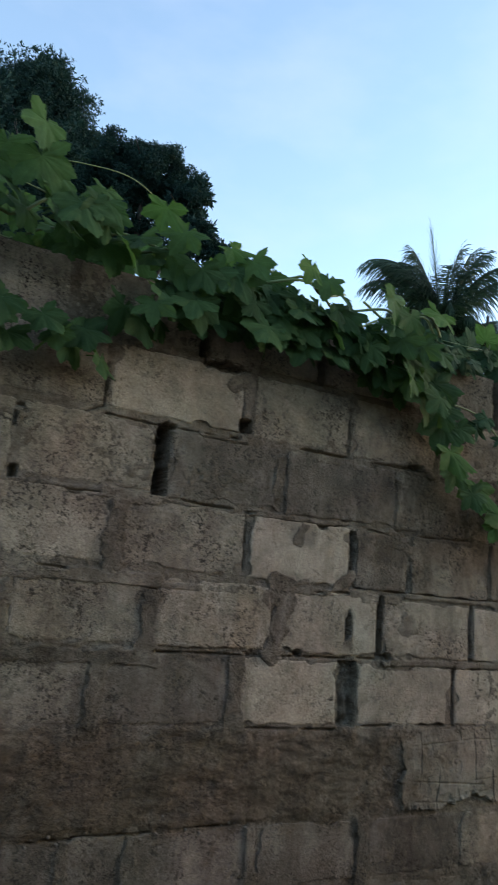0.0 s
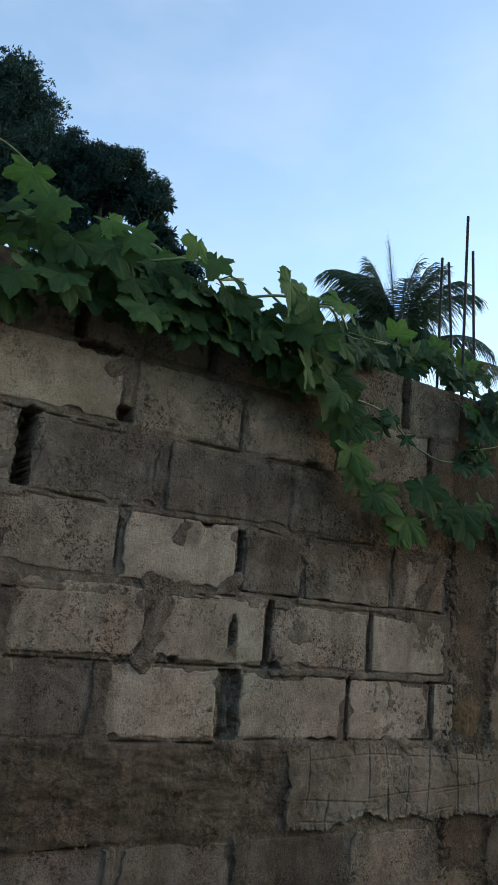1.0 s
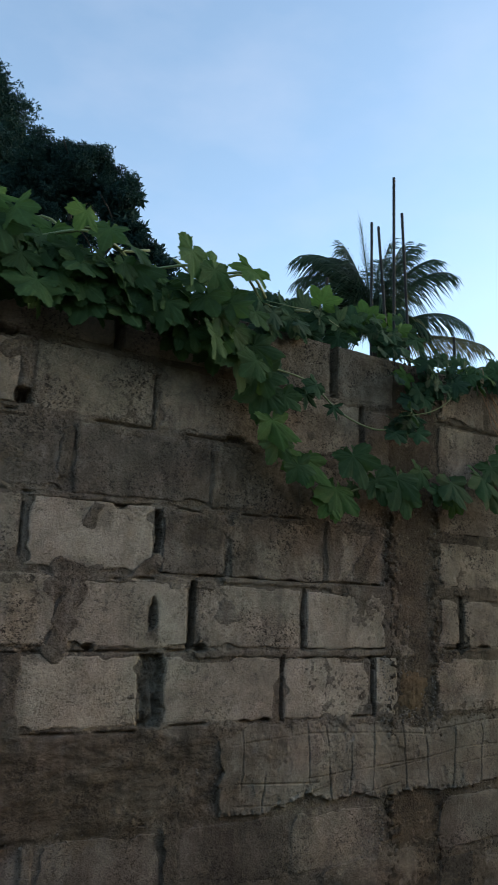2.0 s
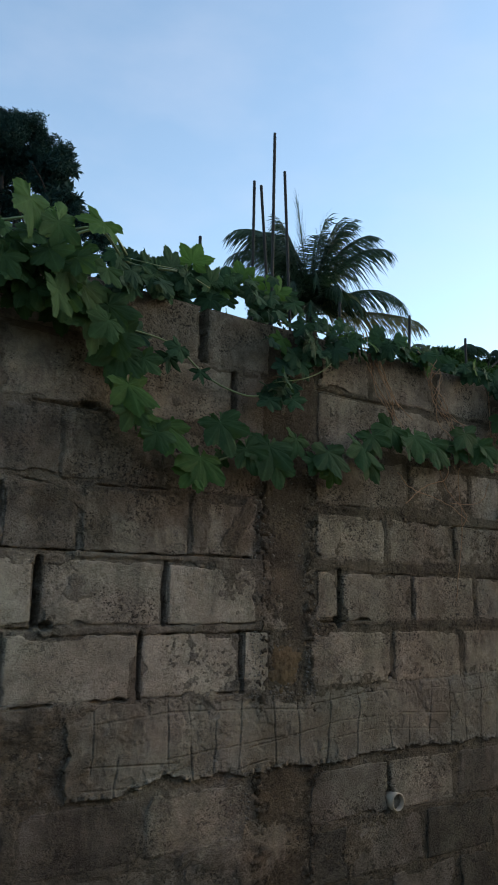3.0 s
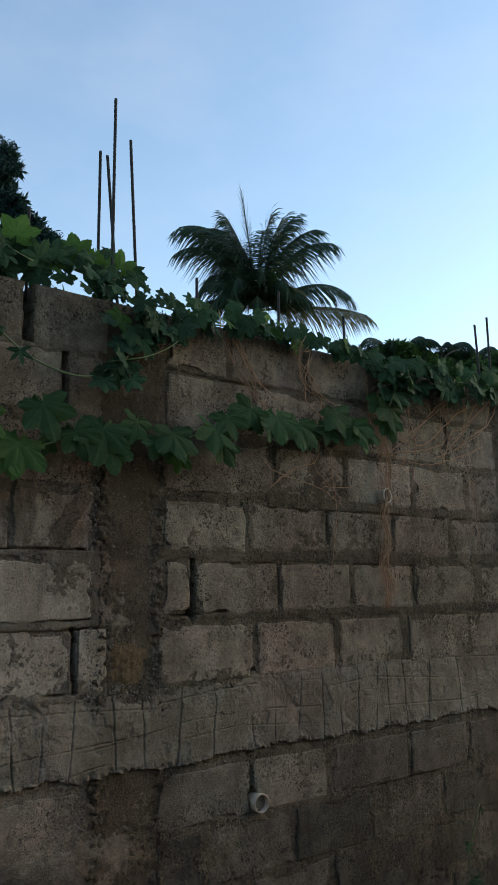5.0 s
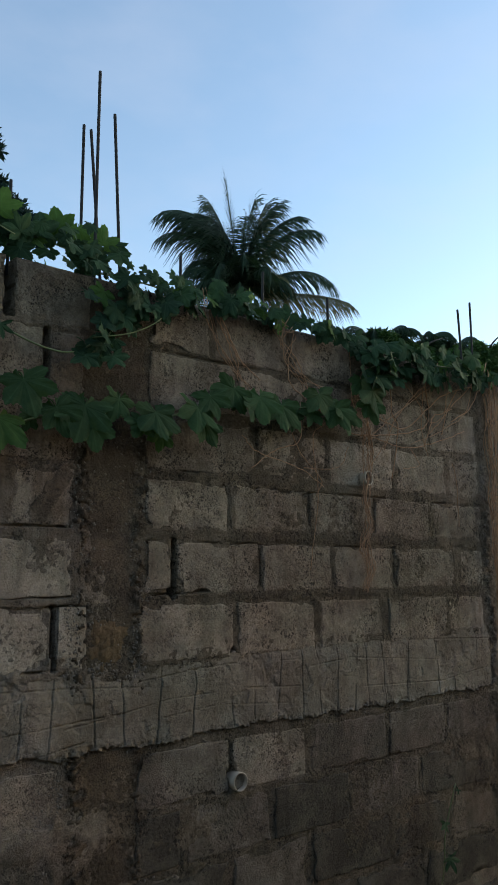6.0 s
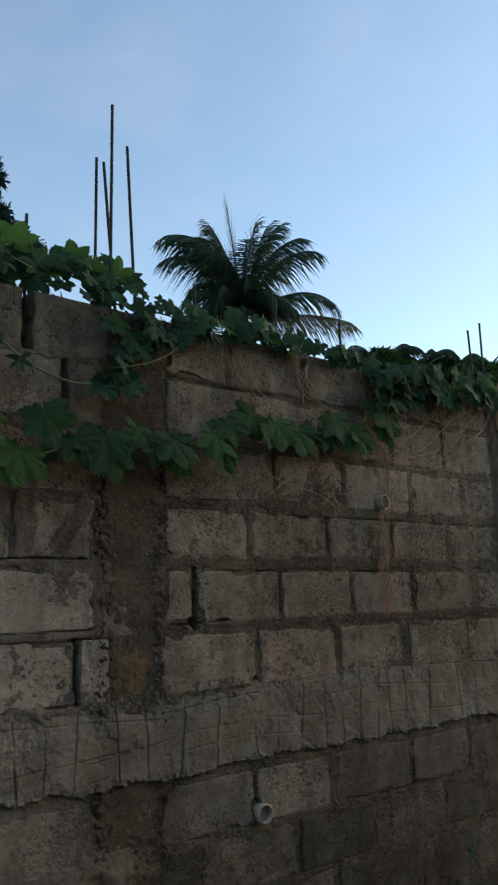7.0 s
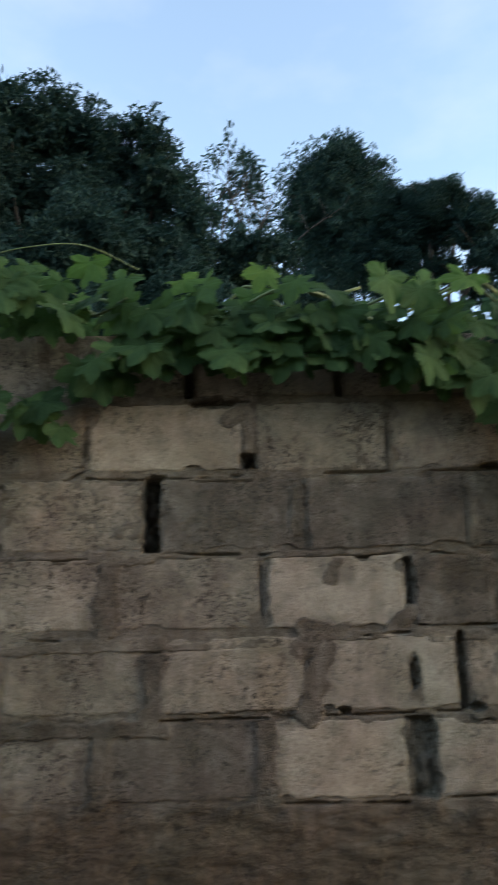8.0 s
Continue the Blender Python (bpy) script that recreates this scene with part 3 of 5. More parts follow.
def mortar_height(x, z):
    """How far the mortar stands proud of the block faces (minus: behind them)."""
    jd = np.full(x.shape, 9.0)
    deep = np.zeros(x.shape)
    for k, (joints, _) in enumerate(COURSES):
        rows = (z >= COURSE_Z[k]) & (z < COURSE_TOP[k])
        if not rows.any():
            continue
        d = np.minimum(np.abs(z[rows] - COURSE_Z[k]), np.abs(z[rows] - COURSE_TOP[k]))
        for j in joints:
            d = np.minimum(d, np.abs(x[rows] - j))
        jd[rows] = d
    for k, gx, half, depth, f0, f1 in GAPS:
        tall = COURSE_TOP[k] - COURSE_Z[k]
        inside = (z > COURSE_Z[k] + 0.006 + f0 * tall) & (z < COURSE_Z[k] - 0.006 + f1 * tall) & (np.abs(x - gx + 0.012 * (fbm(z * 14, x * 0 + gx, 3) - 0.5)) < half * (0.7 + 0.6 * fbm(z * 40, x * 10)))
        deep = np.maximum(deep, np.where(inside, depth * (0.5 + 1.3 * fbm(x * 48, z * 40, 3, 9)), 0))
    right = smooth(2.5, 2.65, x) * smooth(0.90, 1.0, z)
    low = smooth(1.0, 0.9, z)
    fine, crumb = fbm(x * 34, z * 34, 3, 6) - 0.5, fbm(x * 90, z * 90, 2, 2) - 0.5
    h = -0.0034 + 0.0012 * right + 0.001 * low + 0.005 * (fbm(x * 16, z * 16, 4, 1) - 0.5) + 0.005 * crumb
    wander = 0.010 * fine + 0.012 * (fbm(x * 9, z * 9, 2, 16) - 0.5)
    gate = smooth(0.34, 0.46, fbm(x * 9, z * 9, 2, 14))
    thin = 0.0015 + 0.0028 * smooth(0.30, 0.75, fbm(x * 13, z * 13, 2, 17))
    crack = np.zeros(x.shape)
    for x0, z0, x1, z1 in CRACKS:
        crack = np.maximum(crack, smooth(1.25, 0.55, (along(x, z, x0, z0, x1, z1) + 0.55 * np.abs(wander)) / (thin + 0.0012)) * gate)
    cover = np.full(x.shape, -1.0)
    for x0, z0, x1, z1, half in STROKES:
        cover = np.maximum(cover, 1 - along(x, z, x0, z0, x1, z1) / half)
    ragged = 1.3 * (fbm(x * 17, z * 17, 5, 8) - 0.5) + 0.6 * fine
    scum = fbm(x * 3.2, z * 5.0, 5, 4) + 0.10 * np.exp(-(jd / 0.02) ** 2) + 0.16 * (fbm(x * 38, z * 38, 4, 7) - 0.5) + 0.05 * low
    mud = smooth(1.255, 1.225, z + 0.05 * (fbm(x * 7, z * 0, 3, 61) - 0.5)) * smooth(0.965, 0.995, z + 0.03 * (fbm(x * 9, z * 0, 3, 62) - 0.5)) * smooth(1.72, 1.62, x)
    lay = np.maximum(np.maximum(smooth(0.14, 0.28, cover + ragged), 0.9 * smooth(0.69, 0.77, scum)), mud)
    trowel = 0.0035 * (fbm(x * 6, z * 15, 3, 63) - 0.5) + 0.0016 * crumb
    h = h * (1 - 0.75 * lay) + (0.0046 - 0.0028 * right + trowel) * lay
    h += mud * (0.017 * (fbm(x * 9, z * 28, 5, 5) - 0.45) + 0.008 * fine)
    return np.clip(h, -0.04, 0.016) - 0.015 * crack - deep - 0.032 * broken(x, z)


def sheet(name, x0, x1, z0, z1, step, height, material, keep=None):
    nx, nz = int(round((x1 - x0) / step)) + 1, int(round((z1 - z0) / step)) + 1
    xs, zs = np.linspace(x0, x1, nx), np.linspace(z0, z1, nz)
    X, Z = np.meshgrid(xs, zs, indexing="ij")
    H = height(X, Z)
    co = np.stack([X, FACE - H, Z], -1).reshape(-1, 3)
    idx = np.arange(nx * nz).reshape(nx, nz)
    quads = np.stack([idx[:-1, :-1], idx[1:, :-1], idx[1:, 1:], idx[:-1, 1:]], -1).reshape(-1, 4)
    if keep is not None:
        ok = keep(X, Z)
        ok = (ok[:-1, :-1] & ok[1:, :-1] & ok[1:, 1:] & ok[:-1, 1:]).reshape(-1)
        quads = quads[ok]
    me = bpy.data.meshes.new(name)
    me.vertices.add(len(co))
    me.vertices.foreach_set("co", co.ravel())
    me.loops.add(quads.size)
    me.loops.foreach_set("vertex_index", quads.ravel())
    me.polygons.add(len(quads))
    me.polygons.foreach_set("loop_start", np.arange(0, quads.size, 4))
    me.polygons.foreach_set("use_smooth", np.ones(len(quads), bool))
    me.update(calc_edges=True)
    me.materials.append(material)
    stain(me, X, Z)
    return me


tagged(part("mortar", sheet("mortar", -0.1, 2.48, 0.78, TOP - 0.01, 0.0036, mortar_height, M_MORTAR), wall, "rough smeared grey-brown mortar"), kind="stuff")
tagged(part("mortar", sheet("mortar", 2.48, 4.62, 0.3, TOP - 0.01, 0.0052, mortar_height, M_SMEAR), wall, "dark ragged mortar between the blocks"), kind="stuff")
tagged(part("mortar", sheet("mortar", -0.1, 2.48, 0.3, 0.78, 0.008, mortar_height, M_MORTAR), wall), kind="stuff")
tagged(part("mortar", sheet("mortar", -0.1, 4.62, 0.0, 0.3, 0.02, mortar_height, M_MORTAR), wall), kind="stuff")


def column_height(a, b_, seed, spread=0.0):
    def height(x, z):
        edge = np.minimum(x - a, b_ - x)
        h = -0.001 + 0.008 * (fbm(x * 10, z * 6, 4, seed) - 0.5)
        rag = 0.070 * (fbm(x * 13, z * 13, 4, seed + 1) - 0.5) + 0.030 * (fbm(x * 60, z * 60, 2, seed + 3) - 0.5)
        rough = np.maximum(smooth(0.09, 0.02, edge + rag) * smooth(2.16, 2.02, z), spread)
        crumbs = 0.012 * smooth(0.48, 0.62, fbm(x * 95, z * 95, 2, seed + 4)) * rough
        return h - 0.026 * smooth(0.030, -0.004, edge + rag) + crumbs - 0.017 * smooth(0.54, 0.64, fbm(x * 45, z * 45, 3, seed + 6)) * rough
    return height


part("column", sheet("column", 2.315, 2.645, 0.0, 2.505, 0.006, column_height(2.335, 2.625, 11), M_COLUMN), wall, "dark brown cast concrete column with ragged edges")
part("column", sheet("column", 4.55, 4.93, 0.0, 2.52, 0.006, column_height(4.57, 4.90, 15, 0.12), M_MORTAR), wall, "grey-brown cast concrete column with ragged edges")


def patch_height(x, z):
    e = 1 - np.sqrt(((x - 2.475) / 0.105) ** 2 + ((z - 1.325) / 0.125) ** 2)
    own = column_height(2.335, 2.625, 11)(x, z)
    return own - 0.0058 + 0.0100 * smooth(0.0, 0.75, e + 0.5 * (fbm(x * 20, z * 20, 3, 21) - 0.5)) + 0.007 * (fbm(x * 75, z * 75, 3, 24) - 0.5)


def low_patch_height(x, z):
    e = 1 - np.sqrt(((x - 2.83) / 0.10) ** 2 + ((z - 0.46) / 0.07) ** 2)
    return -0.014 + 0.021 * smooth(0.0, 0.25, e + 0.7 * (fbm(x * 25, z * 25, 3, 23) - 0.5))


part("render_patch", sheet("render_patch", 2.70, 2.96, 0.36, 0.56, 0.006, low_patch_height, M_RUST), wall)
part("render_patch", sheet("render_patch", 2.37, 2.58, 1.20, 1.45, 0.004, patch_height, M_RUST), wall, "rust-brown clay patch on the column")

# scratched plaster strip
def pebbles(count, spots, seed):
    """Small stones showing in the ragged concrete."""
    rp = random.Random(seed)
    chunks = []
    ico = bmesh.new()
    bmesh.ops.create_icosphere(ico, subdivisions=1, radius=1.0)
    base_v = [v.co.copy() for v in ico.verts]
    base_f = [tuple(v.index for v in f.verts) for f in ico.faces]
    ico.free()
    for _ in range(count):
        x0, x1, z0, z1 = rp.choice(spots)
        x, z, q = rp.uniform(x0, x1), rp.uniform(z0, z1), rp.choice((0.0015, 0.002, 0.0025, 0.003, 0.0045))
        t = Euler((rp.uniform(0, 6), rp.uniform(0, 6), 0)).to_matrix()
        chunks.append(([Vector((x, FACE + 0.001, z)) + t @ Vector((v.x * q * 1.3, v.y * q * 0.8, v.z * q)) * rp.uniform(0.85, 1.15) for v in base_v], base_f))
    return joined(chunks)


tagged(part("pebbles", mesh_of("pebbles", *pebbles(2100, [(2.32, 2.38, 1.22, 2.0), (2.32, 2.38, 1.22, 1.7), (2.57, 2.64, 1.22, 2.0), (2.57, 2.64, 1.22, 1.5), (2.38, 2.6, 1.3, 2.0), (2.58, 2.78, 0.55, 1.0), (2.33, 2.62, 1.2, 1.27),
                                                        (2.24, 2.33, 0.6, 0.95), (1.6, 1.68, 0.98, 1.24), (3.5, 4.0, 0.6, 1.0), (0.3, 1.5, 0.95, 1.02), (2.55, 4.4, 0.97, 1.02)], 3), M_STONE, False), wall, "small stones in the concrete"), kind="stuff")

# scratches scored into the plaster with a trowel's point: upright ones by their x, level ones from x, z to x, z
GROOVES_V = [1.76, 1.85, 2.012, 2.093, 2.185, 2.285, 2.426, 2.530, 2.672, 2.81, 2.971, 3.075, 3.199, 3.316, 3.405, 3.508, 3.616, 3.682, 3.784, 3.939, 4.077, 4.146, 4.263, 4.441]
GROOVES_H = [(1.72, 1.183, 2.018, 1.205), (2.018, 1.205, 2.336, 1.194), (2.336, 1.194, 2.62, 1.176), (1.74, 1.073, 2.05, 1.055), (1.74, 1.010, 2.05, 0.993), (2.04, 0.985, 2.192, 1.001), (2.192, 1.001, 2.393, 1.032), (2.0, 1.07, 2.36, 1.093),
             (2.36, 1.093, 2.535, 1.103), (2.535, 1.103, 2.707, 1.129), (2.707, 1.129, 2.9, 1.134), (2.33, 1.077, 2.535, 1.10), (2.66, 1.071, 2.895, 1.091), (2.944, 1.089, 3.27, 1.062), (2.79, 1.216, 3.0, 1.226), (2.97, 1.287, 3.587, 1.273),
             (3.587, 1.273, 4.54, 1.234), (3.04, 1.137, 3.30, 1.121), (3.21, 1.221, 3.31, 1.219), (3.36, 1.189, 3.584, 1.206), (3.584, 1.206, 4.135, 1.163), (3.645, 1.089, 4.168, 1.067), (4.168, 1.067, 4.523, 1.102), (2.59, 1.193, 2.822, 1.216)]


def plaster_low(x):
    return 0.992 + 0.03 * (fbm(x * 3.0, x * 0 + 3.1, 4, 31) - 0.5) + 0.045 * (fbm(x * 16, x * 0 + 1.7, 4, 32) - 0.5) + 0.020 * smooth(1.92, 1.98, x) * smooth(2.32, 2.25, x) - 0.012 * smooth(1.9, 1.85, x) + 0.012 * smooth(2.62, 2.70, x)


def plaster_high(x):
    return 1.245 + 0.03 * (fbm(x * 5.0, x * 0 + 7.1, 4, 33) - 0.5) + 0.05 * smooth(2.6, 3.3, x)


def plaster_height(x, z):
    h = 0.010 + 0.0035 * (fbm(x * 6, z * 6, 3, 34) - 0.5) + 0.0026 * (fbm(x * 26, z * 26, 3, 35) - 0.5)
    h += 0.0022 * smooth(0.52, 0.58, fbm(x * 6, z * 9, 5, 41)) - 0.0026 * smooth(0.58, 0.66, fbm(x * 20, z * 20, 3, 42))
    scratch = 0.010 * (fbm(x * 12, z * 12, 3, 43) - 0.5) + 0.004 * (fbm(x * 60, z * 60, 2, 44) - 0.5)
    for i, g in enumerate(GROOVES_V):
        lean = g + (0.02 + 0.09 * math.sin(i * 1.7)) * (z - 1.13)
        strong = (0.5 + 0.5 * (i * 0.618 % 1)) * smooth(0.30, 0.48, fbm(z * 7, z * 0 + i * 3.1, 2, 37))
        h -= 0.0105 * strong * np.exp(-((x - lean + scratch) / 0.0017) ** 2)
    for i, (x0, z0, x1, z1) in enumerate(GROOVES_H):
        h -= 0.0085 * (0.5 + 0.5 * (i * 0.618 % 1)) * np.exp(-((along(x, z, x0, z0, x1, z1) + 0.5 * np.abs(scratch)) / 0.0017) ** 2)
    left = 1.665 + 0.10 * (fbm(z * 12, z * 0 + 2, 4, 40) - 0.5)
    edge = np.minimum(np.minimum(z - plaster_low(x), plaster_high(x) - z), np.minimum(x - left, 4.56 - x))
    rag = 0.012 * (fbm(x * 60, z * 60, 3, 45) - 0.5)
    lip = smooth(0.005, -0.003, edge + rag)
    crumbly = smooth(0.03, 0.0, z - plaster_low(x)) * 0.022 * (fbm(x * 75, z * 75, 2, 46) - 0.5)
    thin = smooth(0.09, 0.0, plaster_high(x) - z + 1.5 * rag) * 0.013
    return (h + crumbly) * (1 - lip) - 0.03 * lip - thin


part("plaster_strip", sheet("plaster_strip", 1.57, 4.57, 0.93, 1.32, 0.0027, plaster_height, M_PLASTER), wall, "grey cement plaster strip scored with a grid of scratches")

part("mortar", sheet("mortar", -3.0, -0.1, 0.0, TOP - 0.01, 0.05, lambda x, z: 0 * x - 0.004, M_MORTAR), wall)

TONES = {"p": M_PALE, "w": M_WORN, "d": M_DARK, "k": M_DAMP_SHADE}


ROUGH = {"p": 0.55, "w": 1.0, "d": 0.45, "k": 0.6}


def block_mesh(w, h, seed, material, step=0.0045, at=(-50.0, -50.0), rough=1.0):
    """A worn hollow block's pitted face and its sides, centred on its face."""
    nx, nz = max(8, int(w / step)), max(6, int(h / step))
    U, V = np.meshgrid(np.linspace(-1, 1, nx), np.linspace(-1, 1, nz), indexing="ij")
    X, Z = U * w / 2, V * h / 2
    chip_x = 0.016 * fbm(Z * 26 + seed, U * 0 + seed * 1.3 + np.sign(U) * 4, 5) + 0.026 * smooth(0.60, 0.80, fbm(Z * 14, U * 0 + np.sign(U) * 9 + seed, 2))
    chip_z = 0.015 * fbm(X * 22 + seed, V * 0 + seed * 2.1 + np.sign(V) * 4, 5) + 0.022 * smooth(0.60, 0.80, fbm(X * 12, V * 0 + np.sign(V) * 9 + seed, 2))
    X = X - np.sign(U) * chip_x * np.abs(U) ** 8
    Z = Z - np.sign(V) * chip_z * np.abs(V) ** 8 + 0.006 * U * (fbm(U * 0 + seed * 0.7, U * 0, 1) - 0.5)
    edge = np.minimum((1 - np.abs(U)) * w / 2, (1 - np.abs(V)) * h / 2)
    wx, wz = X + at[0], Z + at[1]
    lumps = fbm(X * 34 + seed, Z * 34 + seed, 4) - 0.5
    Y = -0.001 + 0.0022 * smooth(0.007, 0.0, edge + 0.006 * lumps) + 0.003 * (fbm(X * 7 + seed, Z * 7 + seed, 3) - 0.5) - 0.0034 * rough * lumps
    Y = Y + 0.030 * broken(wx, wz)
    verts = np.stack([X, Y, Z], -1).reshape(-1, 3).tolist()
    idx = np.arange(nx * nz).reshape(nx, nz)
    faces = np.stack([idx[:-1, :-1], idx[1:, :-1], idx[1:, 1:], idx[:-1, 1:]], -1).reshape(-1, 4).tolist()
    rim = list(idx[:, 0]) + list(idx[-1, 1:]) + list(idx[-2::-1, -1]) + list(idx[0, -2:0:-1])
    n, m = len(verts), len(rim)
    verts += [list(verts[i]) for i in rim] + [[verts[i][0], 0.05, verts[i][2]] for i in rim]
    for k in range(m):
        j = (k + 1) % m
        faces.append([n + k, n + m + k, n + m + j, n + j])
    me = mesh_of("block", verts, faces, material)
    stain(me, wx, wz)
    return me


rng = random.Random(5)


def bed(k, x):
    """Half the height of the bed joint below a course."""
    if x > 2.55 and 2 <= k <= 4:
        return 0.013
    return 0.009 if x > 1.4 and k in (3, 4) else JOINT * 0.45


def lay_blocks():
    count = 0
    for k, (joints, tones) in enumerate(COURSES):
        gaps = {gx: half for kk, gx, half, _, _, _ in GAPS if kk == k}
        for i, tone in enumerate(tones):
            if tone == "-" or i + 1 >= len(joints):
                continue
            a = joints[i] + gaps.get(joints[i], JOINT / 2)
            b_ = joints[i + 1] - gaps.get(joints[i + 1], JOINT / 2)
            z0, z1 = COURSE_Z[k] + bed(k, a), COURSE_TOP[k] - bed(k - 1, a)
            fine = 0.0045 if z0 > 0.75 and a < 2.5 else 0.0062 if z0 > 0.3 else 0.02
            me = block_mesh(b_ - a, z1 - z0, count * 3.7 + 1, TONES[tone], fine, ((a + b_) / 2, (z0 + z1) / 2), ROUGH[tone])
            ob = part("block", me, wall)
            ob.location = ((a + b_) / 2, FACE + rng.uniform(-0.003, 0.003), (z0 + z1) / 2)
            ob.rotation_euler = (rng.uniform(-0.012, 0.012), rng.uniform(-0.008, 0.008), rng.uniform(-0.008, 0.008))
            count += 1
    # the stretch past the far column
    for k in range(12):
        x = 4.92 + (0.2 if k % 2 else 0.0)
        while x < 7.4:
            z0, z1 = COURSE_Z[k] + JOINT * 0.45, COURSE_TOP[k] - JOINT * 0.45
            me = block_mesh(0.39, z1 - z0, count * 3.7 + 1, M_WORN if k < 6 else M_DARK, 0.02)
            ob = part("block", me, wall)
            ob.location = (x + 0.2, FACE + rng.uniform(-0.004, 0.004), (z0 + z1) / 2)
            count += 1
            x += 0.406


def leaf_mesh(name, seed, material, cut=0.55, slim=1.0):
    """A toothed five-lobed vine leaf about one unit across; stalk at the origin, tip towards -z, upper side towards -y. cut: how deep the bays go."""
    r = random.Random(seed)
    n = 122
    lobes = [(0.0, 1.0), (radians(50), 0.93), (radians(-50), 0.93), (radians(104), 0.72), (radians(-104), 0.72)]
    lobes = [(a + r.uniform(-0.08, 0.08), q * r.uniform(0.9, 1.06)) for a, q in lobes]
    verts, faces, vein = [(0, 0, 0)], [], [1.0]
    rings_ = (0.28, 0.56, 0.80, 1.0)
    cup, droop = r.uniform(0.02, 0.14), r.uniform(0.08, 0.30)
    for i in range(n):
        a = (-0.5 + i / (n - 1)) * 2 * math.pi * 0.90
        near, reach = min(lobes, key=lambda q: abs(a - q[0]) / q[1])
        off = min(1.0, abs(a - near) / (radians(27) * slim))
        rad = reach * (1 - cut * off ** 0.82 + 0.075 * max(0.0, 1 - abs(off - 0.36) / 0.13) + 0.06 * max(0.0, 1 - abs(off - 0.64) / 0.11) + 0.03 * max(0.0, 1 - abs(off - 0.86) / 0.08))
        rad *= 0.56 * (1 + r.uniform(-0.025, 0.025)) * (0.8 if abs(a) > radians(140) else 1.0)
        for q in rings_:
            x, z = math.sin(a) * rad * q, -math.cos(a) * rad * q
            rr = math.hypot(x, z)
            y = cup * rr * (off - 0.8) + droop * rr * rr + 0.05 * math.sin(a * 3 + seed) * q * q - 0.012 * math.sin(math.pi * off) * q + 0.012 * math.sin(a * 13 + seed * 2 + q * 7) * q
            verts.append((x, y, z))
            vein.append(1.0 if off < 0.09 else 0.0)
    m = len(rings_)
    for i in range(n - 1):
        a, b_ = 1 + i * m, 1 + (i + 1) * m
        faces.append((0, b_, a))
        for k in range(m - 1):
            faces.append((a + k, b_ + k, b_ + k + 1, a + k + 1))
    pv, pf = tube_data([(0, 0, 0), (0.03, 0.10, 0.16), (0.02, 0.24, 0.26)], [0.014, 0.012, 0.012], 4, False)
    k = len(verts)
    verts += [tuple(q) for q in pv]
    faces += [tuple(q + k for q in f) for f in pf]
    vein += [1.0] * len(pv)
    me = mesh_of(name, verts, faces, material)
    at = me.attributes.new("vein", "FLOAT", "POINT")
    at.data.foreach_set("value", vein)
    return me


LEAVES = [leaf_mesh("leaf", s, M_LEAF, 0.38 + 0.035 * (s % 4), 1.06) for s in range(9)]
YOUNG = [leaf_mesh("leaf", s + 20, M_YOUNG, 0.40 + 0.03 * s, 1.06) for s in range(4)]
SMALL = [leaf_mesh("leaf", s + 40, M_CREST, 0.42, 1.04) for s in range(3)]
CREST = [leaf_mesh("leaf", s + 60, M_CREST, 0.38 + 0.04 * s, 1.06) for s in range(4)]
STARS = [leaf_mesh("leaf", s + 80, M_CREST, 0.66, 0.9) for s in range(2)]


def put_leaf(parent, at, size, face, roll, pool, r):
    """One leaf: face is (turn about z, lean back) in degrees."""
    ob = part("leaf", r.choice(pool), parent)
    ob.location = at
    ob.rotation_euler = Euler((radians(face[1]), radians(roll), radians(face[0])), "XYZ")
    ob.scale = (size * r.uniform(0.9, 1.1), size, size)
    return ob


def lerp_line(line, x):
    for (x0, z0), (x1, z1) in zip(line, line[1:]):
        if x0 <= x <= x1:
            return z0 + (z1 - z0) * (x - x0) / (x1 - x0)
    return line[0][1] if x < line[0][0] else line[-1][1]


# ---------------------------------------------------------------- vines on the wall top
r = random.Random(11)
HIGH = [(-0.5, 2.80), (0.12, 2.80), (0.22, 2.78), (0.32, 2.68), (0.6, 2.68), (0.9, 2.66), (1.2, 2.65), (1.5, 2.66), (1.75, 2.66)]
LOW = [(-0.5, 2.2), (0.2, 2.22), (0.5, 2.27), (0.62, 2.38), (0.80, 2.44), (0.95, 2.40), (1.3, 2.44), (1.55, 2.37), (1.75, 2.34)]
vine = thing("wall_vine", (0.7, FACE + 0.02, TOP), "dense green lobed-leaf vine sprawling over the wall top", "vine")
for i in range(225):
    x = r.uniform(-0.45, 1.62)
    lo, hi = lerp_line(LOW, x), lerp_line(HIGH, x)
    t = r.random()
    z = lo + (hi - lo) * t
    if x < 0.52:
        z = r.uniform(2.17, 2.32) if t < 0.33 else 2.54 + (hi - 2.54) * (t - 0.33) / 0.67
    y = FACE - 0.04 - 0.13 * r.random() if z < TOP + 0.02 else FACE + r.uniform(-0.26, 0.20)
    pool = YOUNG if (t > 0.8 and r.random() < 0.25) else LEAVES
    put_leaf(vine, (x, y, z), r.uniform(0.13, 0.21), (r.uniform(-40, 40), r.uniform(-45, 10)), r.uniform(-45, 45), pool, r)
for i in range(22):
    x = r.uniform(0.95, 1.70)
    put_leaf(vine, (x, FACE - r.uniform(0.06, 0.20), lerp_line(LOW, x) + r.uniform(-0.02, 0.15)), r.uniform(0.13, 0.19), (r.uniform(-35, 35), r.uniform(-50, 0)), r.uniform(-45, 45), LEAVES, r)
